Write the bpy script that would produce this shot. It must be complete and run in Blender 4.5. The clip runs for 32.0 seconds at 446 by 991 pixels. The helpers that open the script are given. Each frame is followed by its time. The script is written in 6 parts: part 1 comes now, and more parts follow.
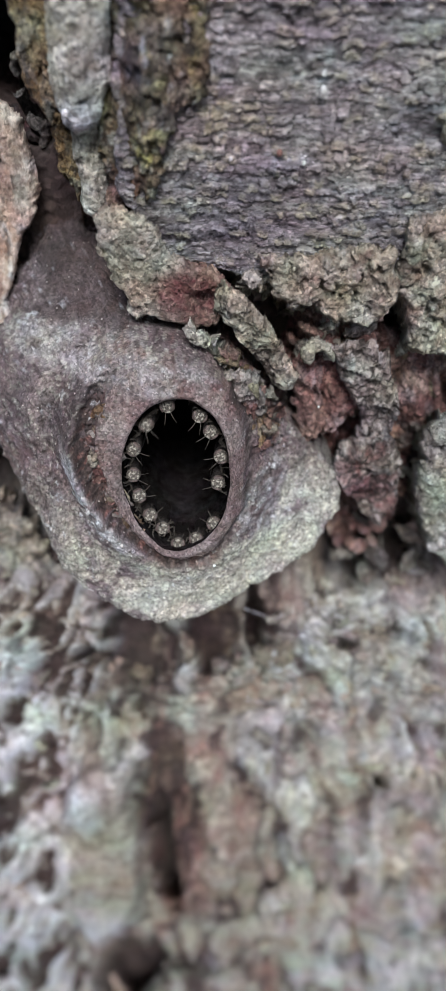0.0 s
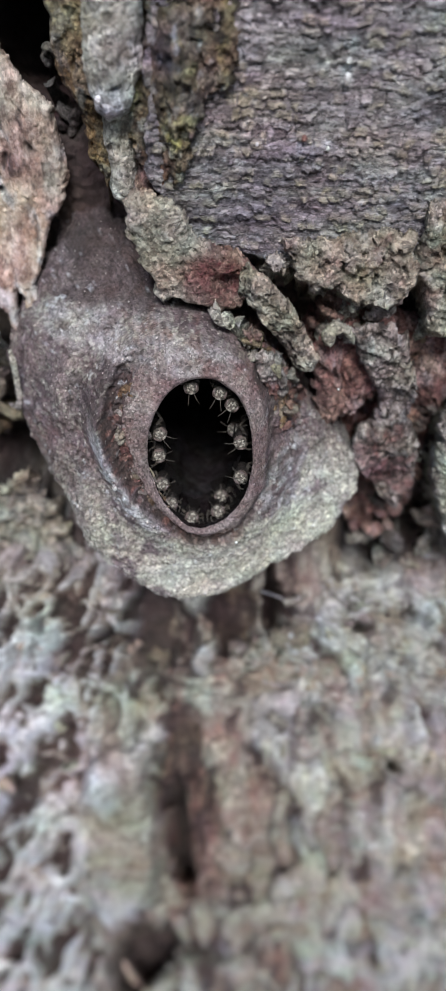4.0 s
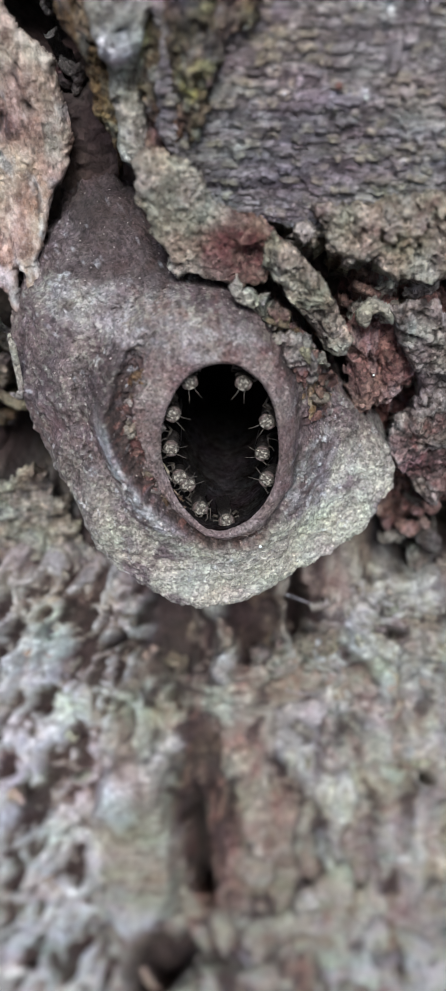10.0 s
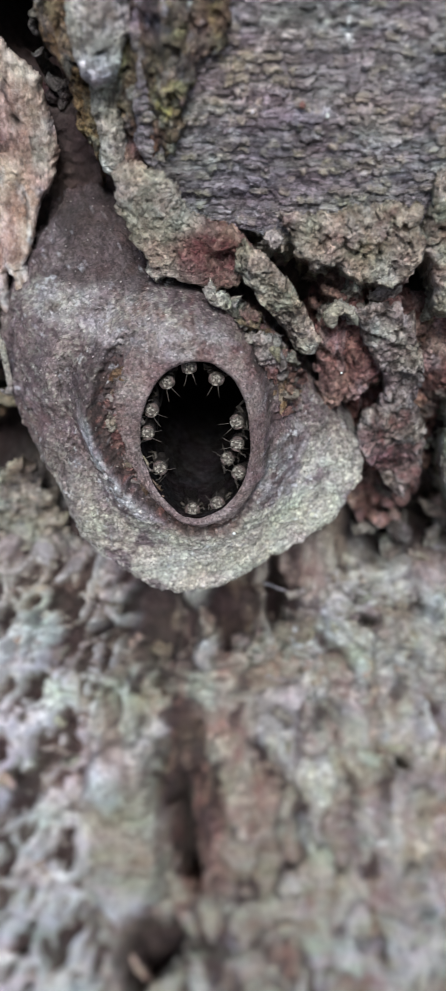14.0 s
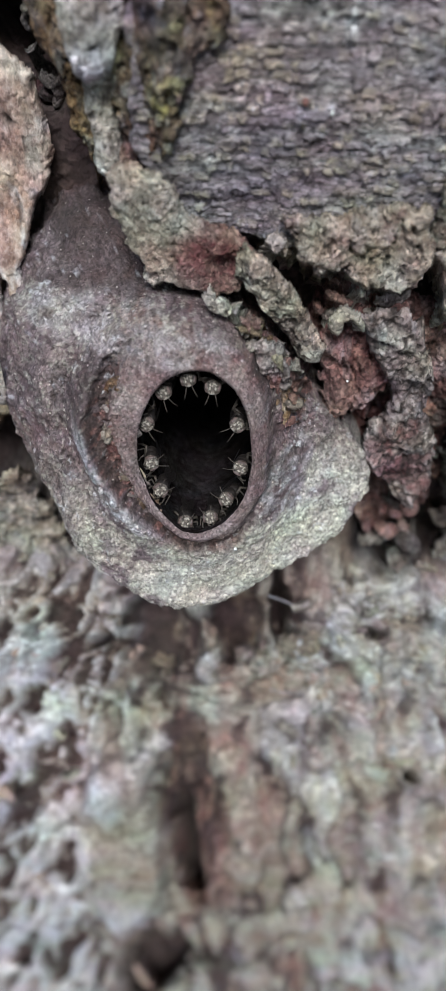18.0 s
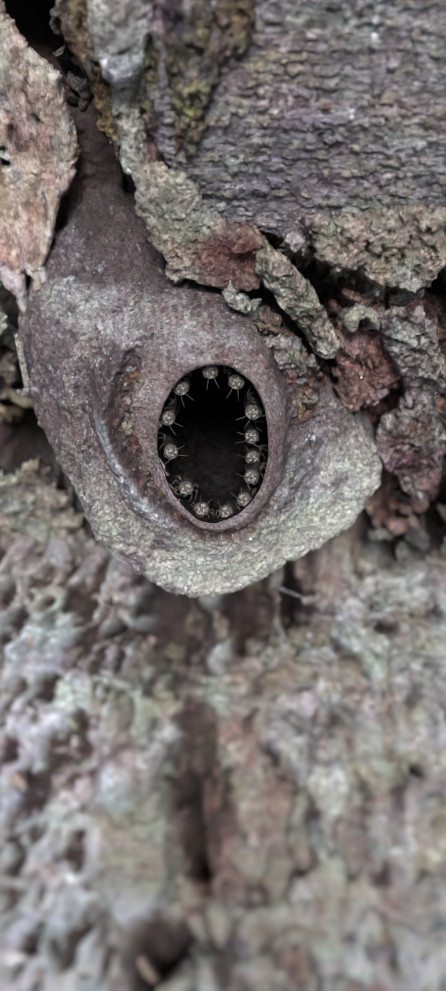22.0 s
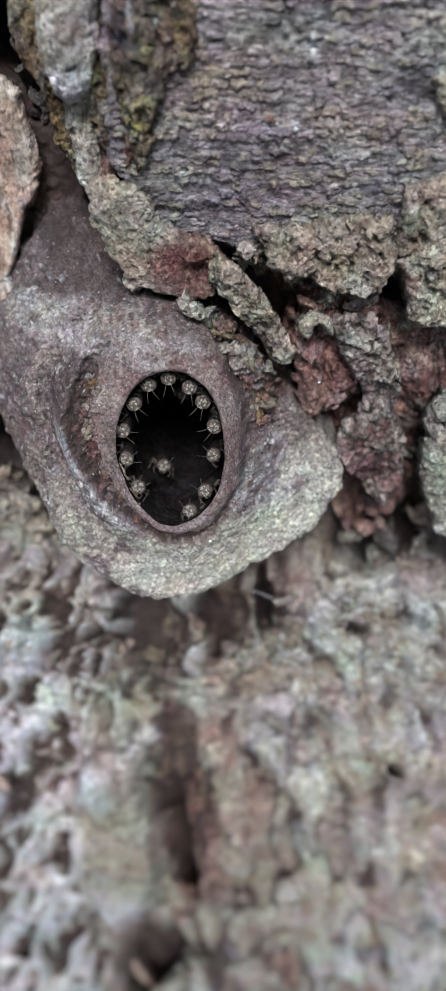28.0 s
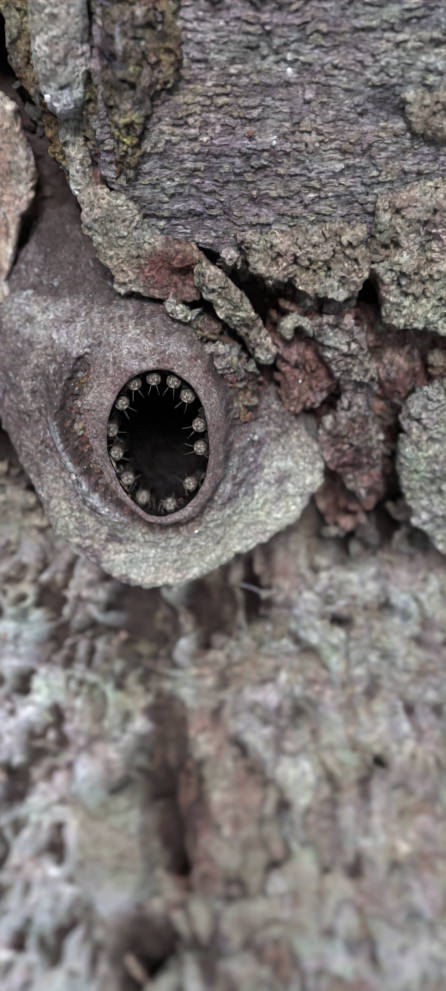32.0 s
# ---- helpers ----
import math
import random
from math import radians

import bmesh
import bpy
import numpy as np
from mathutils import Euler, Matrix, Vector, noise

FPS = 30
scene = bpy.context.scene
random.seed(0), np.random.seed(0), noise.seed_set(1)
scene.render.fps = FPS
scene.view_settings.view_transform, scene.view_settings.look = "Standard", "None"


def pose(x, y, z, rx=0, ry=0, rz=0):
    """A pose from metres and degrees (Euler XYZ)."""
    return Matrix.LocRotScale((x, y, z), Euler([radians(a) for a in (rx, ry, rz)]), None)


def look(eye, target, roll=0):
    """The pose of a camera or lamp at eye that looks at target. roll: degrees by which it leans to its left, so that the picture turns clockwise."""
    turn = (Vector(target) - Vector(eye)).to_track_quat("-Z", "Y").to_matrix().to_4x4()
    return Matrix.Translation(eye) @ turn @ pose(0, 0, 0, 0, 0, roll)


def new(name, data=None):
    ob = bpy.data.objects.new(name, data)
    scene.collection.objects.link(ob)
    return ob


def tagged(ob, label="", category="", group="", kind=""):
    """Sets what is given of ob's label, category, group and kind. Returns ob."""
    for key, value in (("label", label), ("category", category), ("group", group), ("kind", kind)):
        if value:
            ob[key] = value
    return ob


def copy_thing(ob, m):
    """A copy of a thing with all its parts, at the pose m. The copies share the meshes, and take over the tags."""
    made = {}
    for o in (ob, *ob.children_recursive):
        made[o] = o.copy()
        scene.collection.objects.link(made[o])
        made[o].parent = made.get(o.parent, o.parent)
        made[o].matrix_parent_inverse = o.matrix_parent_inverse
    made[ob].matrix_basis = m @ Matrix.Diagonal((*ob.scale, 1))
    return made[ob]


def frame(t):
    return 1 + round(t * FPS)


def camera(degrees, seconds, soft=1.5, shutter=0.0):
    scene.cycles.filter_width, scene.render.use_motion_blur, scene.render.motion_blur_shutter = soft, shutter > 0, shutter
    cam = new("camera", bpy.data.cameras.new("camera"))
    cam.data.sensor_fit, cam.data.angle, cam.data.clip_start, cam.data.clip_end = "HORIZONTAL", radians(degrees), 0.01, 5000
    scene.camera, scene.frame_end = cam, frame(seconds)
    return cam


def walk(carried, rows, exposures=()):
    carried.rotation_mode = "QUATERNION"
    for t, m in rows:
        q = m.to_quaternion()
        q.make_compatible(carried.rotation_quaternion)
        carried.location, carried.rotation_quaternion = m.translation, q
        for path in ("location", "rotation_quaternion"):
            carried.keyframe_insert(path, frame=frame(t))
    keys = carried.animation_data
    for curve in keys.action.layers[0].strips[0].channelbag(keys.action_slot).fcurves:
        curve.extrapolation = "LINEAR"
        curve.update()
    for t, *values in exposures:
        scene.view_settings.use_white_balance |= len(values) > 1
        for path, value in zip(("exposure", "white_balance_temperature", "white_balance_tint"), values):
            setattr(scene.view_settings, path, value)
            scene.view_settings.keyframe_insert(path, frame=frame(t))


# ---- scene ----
EXPOSURE, KELVIN, TINT = 1.13, 5970, 11.5
cam = camera(29.9, 32.0, soft=0.85, shutter=0.5)
METRES, EYE, TILT, LEAN, TURN = 0.11, 1.3, -45.0, 0.0, 0.0
ROWS = [
    (0.0, 0.0, 0.0, 0.0, 0.0, 0.0, -0.0),
    (0.5, -0.0034, 0.0029, 0.0005, 0.19, -0.01, -0.06),
    (1.0, -0.0113, 0.0041, -0.0085, 0.31, -0.04, -0.28),
    (1.5, -0.0093, -0.0008, -0.0136, 0.17, -0.07, -0.22),
    (2.0, 0.0013, -0.0087, -0.0112, 0.09, -0.07, -0.07),
    (2.5, -0.0108, -0.0155, -0.0207, 0.24, 0.03, -0.25),
    (4.5, -0.0174, -0.0344, -0.0282, 0.71, 0.1, -0.3),
    (5.0, -0.0082, -0.0397, -0.0274, 0.83, 0.07, -0.32),
    (5.5, -0.0132, -0.0389, -0.0288, 0.87, 0.01, -0.37),
    (6.0, -0.0073, -0.032, -0.0282, 0.7, -0.08, -0.28),
    (6.5, -0.0308, -0.0127, -0.0306, 0.79, -0.22, -0.41),
    (7.0, -0.0621, 0.0272, -0.0162, 1.22, -0.42, -0.46),
    (7.5, -0.0686, 0.0678, -0.0138, 1.31, -0.46, -0.3),
    (8.0, -0.0545, 0.0606, -0.0147, 1.42, -0.32, -0.16),
    (8.5, -0.056, 0.0467, -0.0227, 1.7, -0.28, -0.23),
    (9.0, -0.05, 0.0455, -0.0276, 1.54, -0.48, -0.2),
    (9.5, -0.0483, 0.059, -0.0192, 1.76, -0.53, -0.23),
    (10.0, -0.0234, 0.0808, -0.0166, 1.84, -0.73, -0.16),
    (10.5, -0.0134, 0.0866, -0.0148, 2.11, -0.85, -0.22),
    (11.0, -0.0117, 0.0762, -0.0162, 1.92, -0.79, -0.32),
    (11.5, 0.008, 0.0766, -0.0211, 1.7, -0.79, -0.17),
    (12.0, 0.0115, 0.0456, -0.0191, 1.66, -0.47, -0.12),
    (12.5, 0.0184, 0.0106, -0.0327, 1.74, -0.37, -0.15),
    (13.0, 0.0035, 0.0068, -0.0374, 1.75, -0.34, -0.29),
    (13.5, -0.0112, 0.0121, -0.0309, 2.0, -0.4, -0.13),
    (14.0, 0.0034, 0.0176, -0.0307, 1.57, -0.58, -0.24),
    (14.5, 0.0303, 0.0232, -0.0189, 1.27, -0.62, -0.15),
    (16.5, 0.0378, -0.0034, -0.0153, 1.69, -0.28, -0.23),
    (17.0, 0.0375, -0.0029, -0.0245, 1.75, -0.27, 0.04),
    (17.5, 0.0201, 0.0297, -0.0164, 1.97, -0.5, -0.42),
    (18.0, 0.0103, 0.0589, -0.0124, 2.08, -0.71, -0.24),
    (18.5, 0.0041, 0.058, -0.0377, 2.21, -0.79, -0.4),
    (19.0, 0.0189, 0.0346, -0.024, 2.13, -0.51, -0.42),
    (19.5, 0.0325, 0.0292, -0.0187, 1.98, -0.4, -0.24),
    (20.0, 0.0254, 0.0317, -0.0257, 2.25, -0.45, -0.54),
    (20.5, -0.0017, 0.03, -0.024, 2.33, -0.36, -0.73),
    (21.0, -0.0157, 0.0318, -0.0224, 2.45, -0.55, -0.95),
    (21.5, -0.0046, 0.0358, -0.023, 2.45, -0.6, -1.0),
    (22.0, -0.0015, 0.0283, -0.0264, 2.48, -0.52, -0.97),
    (22.5, -0.0103, 0.0299, -0.0286, 2.62, -0.56, -0.97),
    (23.0, 0.0004, 0.0269, -0.0356, 2.48, -0.53, -0.63),
    (23.5, 0.013, 0.0205, -0.0362, 2.65, -0.46, -0.69),
    (24.0, 0.0186, 0.0222, -0.0421, 2.78, -0.49, -0.68),
    (24.5, 0.0268, 0.011, -0.0145, 2.92, -0.21, -0.66),
    (25.0, 0.0194, 0.0077, -0.0279, 2.79, -0.29, -0.73),
    (25.5, 0.0354, 0.0037, -0.0424, 2.72, -0.37, -0.71),
    (26.0, 0.0417, 0.0025, -0.0431, 2.82, -0.26, -0.65),
    (26.5, 0.0577, 0.0103, -0.0404, 2.79, -0.24, -0.5),
    (28.5, 0.059, 0.0039, -0.0222, 2.99, -0.12, -0.52),
    (29.0, 0.0629, -0.0063, -0.0196, 2.78, -0.04, -0.55),
    (29.5, 0.0607, -0.0159, -0.024, 2.81, 0.06, -0.68),
    (30.0, 0.0708, -0.0262, -0.036, 2.73, 0.14, -0.56),
    (30.5, 0.0823, -0.0361, -0.0427, 2.93, 0.23, -0.55),
    (31.0, 0.0726, -0.0405, -0.0513, 2.87, 0.26, -0.62),
    (31.5, 0.0745, -0.0493, -0.0446, 2.94, 0.41, -0.64),
    (32.0, 0.0788, -0.0468, -0.0474, 2.86, 0.36, -0.57),
]
walk(cam, [(t, pose(0, 0, EYE, TILT, LEAN, TURN) @ pose(METRES * x, METRES * y, METRES * z, 90 + pitch, roll, yaw)) for t, x, y, z, yaw, pitch, roll in ROWS], [(0.0, EXPOSURE, KELVIN, TINT), (32.0, EXPOSURE, KELVIN, TINT)])
# close focus of a small lens: the nest entrance is sharp, the bark below and above it is soft
cam.data.dof.use_dof = True
cam.data.dof.focus_distance = 0.109
cam.data.dof.aperture_fstop = 29.0

# ---- light: a cool, cloudy sky under trees ----
world = bpy.data.worlds.new("sky")
scene.world = world
world.use_nodes = True
wn = world.node_tree.nodes
sky = wn.new("ShaderNodeTexSky")
sky.sky_type, sky.sun_disc = "NISHITA", False
sky.sun_elevation, sky.sun_rotation = radians(54), radians(177)
sky.air_density, sky.dust_density, sky.ozone_density = 1.0, 3.0, 1.0
wn["Background"].inputs["Strength"].default_value = 0.053
world.node_tree.links.new(sky.outputs[0], wn["Background"].inputs["Color"])
sun = new("sun", bpy.data.lights.new("sun", "SUN"))
sun.data.energy, sun.data.angle, sun.data.color = 1.75, radians(18), (1.0, 0.97, 0.93)
sun.matrix_world = look((0.1, -1.65, 3.6), (0, 0.09, 1.2))

# ---- noise on arrays ----
LATTICE = np.random.RandomState(7).rand(64, 256, 256)


def vnoise(x, y, seed=0):
    x, y = np.asarray(x, float) + 1000.37, np.asarray(y, float) + 1000.71
    xi, yi = np.floor(x).astype(int), np.floor(y).astype(int)
    u, v = x - xi, y - yi
    u, v = u * u * u * (u * (u * 6 - 15) + 10), v * v * v * (v * (v * 6 - 15) + 10)
    g = LATTICE[seed % 64]
    a, b = g[xi % 256, yi % 256], g[(xi + 1) % 256, yi % 256]
    c, d = g[xi % 256, (yi + 1) % 256], g[(xi + 1) % 256, (yi + 1) % 256]
    return ((a * (1 - u) + b * u) * (1 - v) + (c * (1 - u) + d * u) * v) * 2 - 1


def fbm(x, y, octaves=4, seed=0, gain=0.5):
    total, amp, norm = 0.0, 1.0, 0.0
    for k in range(octaves):
        ca, sa = math.cos(0.7 * k), math.sin(0.7 * k)
        total = total + amp * vnoise((x * ca - y * sa) * 2.03 ** k, (x * sa + y * ca) * 2.03 ** k, seed + k)
        norm, amp = norm + amp, amp * gain
    return total / norm


def ridged(x, y, octaves=4, seed=0):
    total, amp = 0.0, 0.5
    for k in range(octaves):
        total = total + amp * (1 - np.abs(vnoise(x * 2.1 ** k, y * 2.1 ** k, seed + k)) * 2)
        amp *= 0.5
    return total


def cells(x, y, seed=0):
    """Distance to the nearest and the next jittered point, and a value for the nearest."""
    xi, yi = np.floor(x).astype(int), np.floor(y).astype(int)
    f1, f2, tone = np.full(x.shape, 9.0), np.full(x.shape, 9.0), np.zeros(x.shape)
    for i in (-1, 0, 1):
        for j in (-1, 0, 1):
            a, b = xi + i, yi + j
            d = np.hypot(a + LATTICE[seed % 64][a % 256, b % 256] - x, b + LATTICE[(seed + 1) % 64][a % 256, b % 256] - y)
            near = d < f1
            f2 = np.where(near, f1, np.minimum(f2, d))
            tone = np.where(near, LATTICE[(seed + 2) % 64][a % 256, b % 256], tone)
            f1 = np.where(near, d, f1)
    return f1, f2, tone


def smooth(a, b, x):
    t = np.clip((x - a) / (b - a), 0, 1)
    return t * t * (3 - 2 * t)


def blob(x, z, cx, cz, rx, rz, turn=0.0):
    """1 in the middle of an ellipse, 0 outside it."""
    c, s = math.cos(radians(turn)), math.sin(radians(turn))
    u, v = ((x - cx) * c + (z - cz) * s) / rx, (-(x - cx) * s + (z - cz) * c) / rz
    return np.exp(-(u * u + v * v) * 1.6)


# ---- materials ----
def bark_material(name, colours, scale=1.0, stain=(0.105, 0.036, 0.034), moss=(0.43, 0.43, 0.345), dark=(0.035, 0.026, 0.022), rough=0.9,
                  bump=0.35, grain=(1.0, 1.0, 1.0), speck=0.0, gloss=0.3, darkening=0.75, light=0.5, hue_mix=0.17, mottle=1.0, crack=0.2, fibre=0.5, grit=0.7):
    """Rough matter of three mixed colours, with painted-on stains by the mesh's 'tone' (red: stain, green: growth,
    blue: dirt and painted shade).
    """
    m = bpy.data.materials.new(name)
    m.use_nodes = True
    t = m.node_tree
    n, l = t.nodes, t.links
    bsdf = n["Principled BSDF"]
    co = n.new("ShaderNodeTexCoord").outputs["Object"]
    mp = n.new("ShaderNodeMapping")
    mp.inputs["Scale"].default_value = grain
    l.new(co, mp.inputs["Vector"])

    def noise_at(sc, detail=6.0, roughness=0.6, lacunarity=2.1):
        k = n.new("ShaderNodeTexNoise")
        k.inputs["Scale"].default_value = sc * scale
        k.inputs["Detail"].default_value = detail
        k.inputs["Roughness"].default_value = roughness
        l.new(mp.outputs[0], k.inputs["Vector"])
        return k.outputs["Fac"]

    def ramp(fac, *stops):
        r = n.new("ShaderNodeValToRGB")
        e = r.color_ramp.elements
        while len(e) < len(stops):
            e.new(0.5)
        for q, (p, c) in zip(e, stops):
            q.position, q.color = p, (c, c, c, 1) if isinstance(c, (int, float)) else (*c, 1)
        l.new(fac, r.inputs["Fac"])
        return r.outputs["Color"]

    def mix(fac, a, b, kind="MIX"):
        x = n.new("ShaderNodeMix")
        x.data_type, x.blend_type = "RGBA", kind
        for sock, val in ((x.inputs["Factor"], fac), (x.inputs["A"], a), (x.inputs["B"], b)):
            if isinstance(val, bpy.types.NodeSocket):
                l.new(val, sock)
            elif isinstance(val, (int, float)):
                sock.default_value = val
            else:
                sock.default_value = (*val, 1)
        return x.outputs["Result"]

    def mul(a, b):
        x = n.new("ShaderNodeMath")
        x.operation = "MULTIPLY"
        for sock, val in ((x.inputs[0], a), (x.inputs[1], b)):
            if isinstance(val, bpy.types.NodeSocket):
                l.new(val, sock)
            else:
                sock.default_value = val
        x.use_clamp = True
        return x.outputs[0]

    big, mid, fine = noise_at(140, 6, 0.66), noise_at(520, 7, 0.68), noise_at(1500, 6, 0.68)
    # fibres along the trunk
    along = n.new("ShaderNodeMapping")
    along.inputs["Scale"].default_value = (1.7, 1.7, 0.28)
    l.new(mp.outputs[0], along.inputs["Vector"])
    streak = n.new("ShaderNodeTexNoise")
    streak.inputs["Scale"].default_value, streak.inputs["Detail"].default_value, streak.inputs["Roughness"].default_value = 700 * scale, 6, 0.66
    streak.inputs["Distortion"].default_value = 0.6
    l.new(along.outputs[0], streak.inputs["Vector"])
    streak = streak.outputs["Fac"]
    # a broken net of thin cracks
    bend = n.new("ShaderNodeTexNoise")
    bend.inputs["Scale"].default_value, bend.inputs["Detail"].default_value = 380 * scale, 4
    l.new(mp.outputs[0], bend.inputs["Vector"])
    shift = n.new("ShaderNodeVectorMath")
    shift.operation = "MULTIPLY_ADD"
    shift.inputs[1].default_value = (0.0045 / scale,) * 3
    l.new(bend.outputs["Color"], shift.inputs[0])
    l.new(mp.outputs[0], shift.inputs[2])
    web = n.new("ShaderNodeTexVoronoi")
    web.feature = "DISTANCE_TO_EDGE"
    web.inputs["Scale"].default_value = 330 * scale
    l.new(shift.outputs[0], web.inputs["Vector"])
    # crisp grains, each with a tone of its own
    jog = n.new("ShaderNodeVectorMath")
    jog.operation = "MULTIPLY_ADD"
    jog.inputs[1].default_value = (0.0007 / scale,) * 3
    l.new(bend.outputs["Color"], jog.inputs[0])
    l.new(mp.outputs[0], jog.inputs[2])
    grains = n.new("ShaderNodeTexVoronoi")
    grains.inputs["Scale"].default_value = 2200 * scale
    l.new(jog.outputs[0], grains.inputs["Vector"])
    grain_hue = n.new("ShaderNodeSeparateColor")
    l.new(grains.outputs["Color"], grain_hue.inputs[0])
    cracks = mul(mul(ramp(web.outputs["Distance"], (0.0, 1.0), (0.055, 0.0)), ramp(big, (0.42, 0.0), (0.55, 1.0))), crack)
    col = ramp(big, (0.34, colours[0]), (0.5, colours[1]), (0.66, colours[2]))
    col = mix(mul(ramp(mid, (0.38, 1.0), (0.55, 0.0)), mottle), col, mix(1.0, col, (0.42, 0.36, 0.35), "MULTIPLY"))
    col = mix(mul(ramp(fine, (0.5, 0.0), (0.66, 1.0)), 0.6 * light), col, tuple(min(1.0, 1.12 * c) for c in colours[2]))
    col = mix(mul(ramp(streak, (0.3, 1.0), (0.5, 0.0)), 0.8 * fibre), col, mix(1.0, col, (0.5, 0.45, 0.44), "MULTIPLY"))
    col = mix(mul(ramp(fine, (0.3, 1.0), (0.44, 0.0)), darkening), col, dark)
    tint = n.new("ShaderNodeTexNoise")
    tint.inputs["Scale"].default_value, tint.inputs["Detail"].default_value, tint.inputs["Roughness"].default_value = 150 * scale, 2.5, 0.5
    l.new(mp.outputs[0], tint.inputs["Vector"])
    wide = n.new("ShaderNodeVectorMath")
    wide.operation = "MULTIPLY_ADD"
    wide.inputs[1].default_value, wide.inputs[2].default_value = (2.8, 2.2, 2.8), (-0.37, -0.1, -0.43)
    l.new(tint.outputs["Color"], wide.inputs[0])

    def tinted(c, amount):
        return mix(amount, c, mix(1.0, c, wide.outputs[0], "MULTIPLY"))

    att = n.new("ShaderNodeAttribute")
    att.attribute_name = "tone"
    sep = n.new("ShaderNodeSeparateColor")
    l.new(att.outputs["Color"], sep.inputs[0])
    col = mix(mul(sep.outputs[1], ramp(mid, (0.4, 0.55), (0.52, 1.0))), col, mix(ramp(fine, (0.38, 0.0), (0.58, 1.0)), tuple(0.72 * c for c in moss), moss))
    col = mix(mul(sep.outputs[0], ramp(mid, (0.3, 1.0), (0.7, 0.6))), col, mix(ramp(fine, (0.4, 0.0), (0.7, 1.0)), stain, tuple(min(1, 1.9 * c + 0.03) for c in stain)))
    col = mix(mul(sep.outputs[2], 0.9), col, dark)
    col = mix(mul(att.outputs["Alpha"], ramp(mid, (0.3, 0.5), (0.55, 1.0))), col, mix(ramp(fine, (0.35, 0.0), (0.6, 1.0)), (0.47, 0.485, 0.5), (0.84, 0.86, 0.87)))
    if speck:
        v = n.new("ShaderNodeTexVoronoi")
        v.inputs["Scale"].default_value = 1000 * scale
        l.new(co, v.inputs["Vector"])
        spots = ramp(v.outputs["Distance"], (0.12, 1.0), (0.22, 0.0))
        hue = n.new("ShaderNodeSeparateColor")
        l.new(v.outputs["Color"], hue.inputs[0])
        col = mix(mul(mul(spots, ramp(hue.outputs[0], (0.75, 0.0), (0.85, 1.0))), speck), col, (0.62, 0.56, 0.5))
    col = mix(mul(cracks, 0.75), col, dark)
    col = mix(grit, col, mix(1.0, col, ramp(grain_hue.outputs[0], (0.0, 0.3), (0.45, 0.95), (0.8, 1.35), (1.0, 1.9)), "MULTIPLY"))
    l.new(tinted(col, hue_mix), bsdf.inputs["Base Color"])
    l.new(ramp(mid, (0.3, rough - 0.15), (0.7, min(1.0, rough + 0.05))), bsdf.inputs["Roughness"])
    bsdf.inputs["Specular IOR Level"].default_value = gloss
    b1, b2 = n.new("ShaderNodeBump"), n.new("ShaderNodeBump")
    b1.inputs["Distance"].default_value, b1.inputs["Strength"].default_value = 0.0026 / scale, min(1.0, bump * 0.9)
    b2.inputs["Distance"].default_value, b2.inputs["Strength"].default_value = 0.0015 / scale, min(1.0, bump * 1.4)
    l.new(mid, b1.inputs["Height"])
    relief = n.new("ShaderNodeMath")
    relief.operation = "MULTIPLY_ADD"
    relief.inputs[1].default_value = fibre
    l.new(streak, relief.inputs[0])
    l.new(fine, relief.inputs[2])
    cut = n.new("ShaderNodeMath")
    cut.operation = "SUBTRACT"
    l.new(relief.outputs[0], cut.inputs[0])
    l.new(cracks, cut.inputs[1])
    proud = n.new("ShaderNodeMath")
    proud.operation = "MULTIPLY_ADD"
    proud.inputs[1].default_value = -0.35 * grit
    l.new(grains.outputs["Distance"], proud.inputs[0])
    l.new(cut.outputs[0], proud.inputs[2])
    l.new(proud.outputs[0], b2.inputs["Height"])
    l.new(b1.outputs[0], b2.inputs["Normal"])
    l.new(b2.outputs[0], bsdf.inputs["Normal"])
    return m


M_BARK = bark_material("weathered_bark", [(0.18, 0.122, 0.09), (0.34, 0.275, 0.215), (0.52, 0.47, 0.385)], scale=0.45, bump=0.4, moss=(0.55, 0.58, 0.48), stain=(0.2, 0.095, 0.08), darkening=0.3, light=0.3, mottle=0.8, hue_mix=0.16, grit=0.4, dark=(0.05, 0.033, 0.032))
M_WOOD = bark_material("bare_wood", [(0.205, 0.173, 0.194), (0.42, 0.376, 0.396), (0.66, 0.62, 0.595)], crack=0.0, fibre=0.25, moss=(0.5, 0.45, 0.33), bump=0.7, darkening=0.4, light=0.35, mottle=0.7, grain=(0.55, 1.0, 1.7), gloss=0.45, rough=0.75)
M_PALE = bark_material("pale_flaky_bark", stain=(0.115, 0.024, 0.03), moss=(0.54, 0.57, 0.45), darkening=0.35, light=0.35, mottle=0.7, colours=[(0.31, 0.225, 0.17), (0.55, 0.47, 0.365), (0.74, 0.69, 0.56)], bump=0.6)
M_GREY = bark_material("grey_bark_flake", [(0.28, 0.255, 0.22), (0.46, 0.445, 0.39), (0.64, 0.63, 0.56)], bump=0.5, darkening=0.35, light=0.35, mottle=0.7)
M_TAN = bark_material("rotten_tan_bark", [(0.36, 0.225, 0.15), (0.52, 0.395, 0.31), (0.66, 0.57, 0.48)], bump=0.35, darkening=0.35, crack=0.1, fibre=0.9, grit=0.3, grain=(1.15, 1.0, 0.8))
M_RUST = bark_material("rusty_bark_edge", [(0.15, 0.085, 0.045), (0.32, 0.2, 0.095), (0.52, 0.41, 0.23)], bump=0.6)
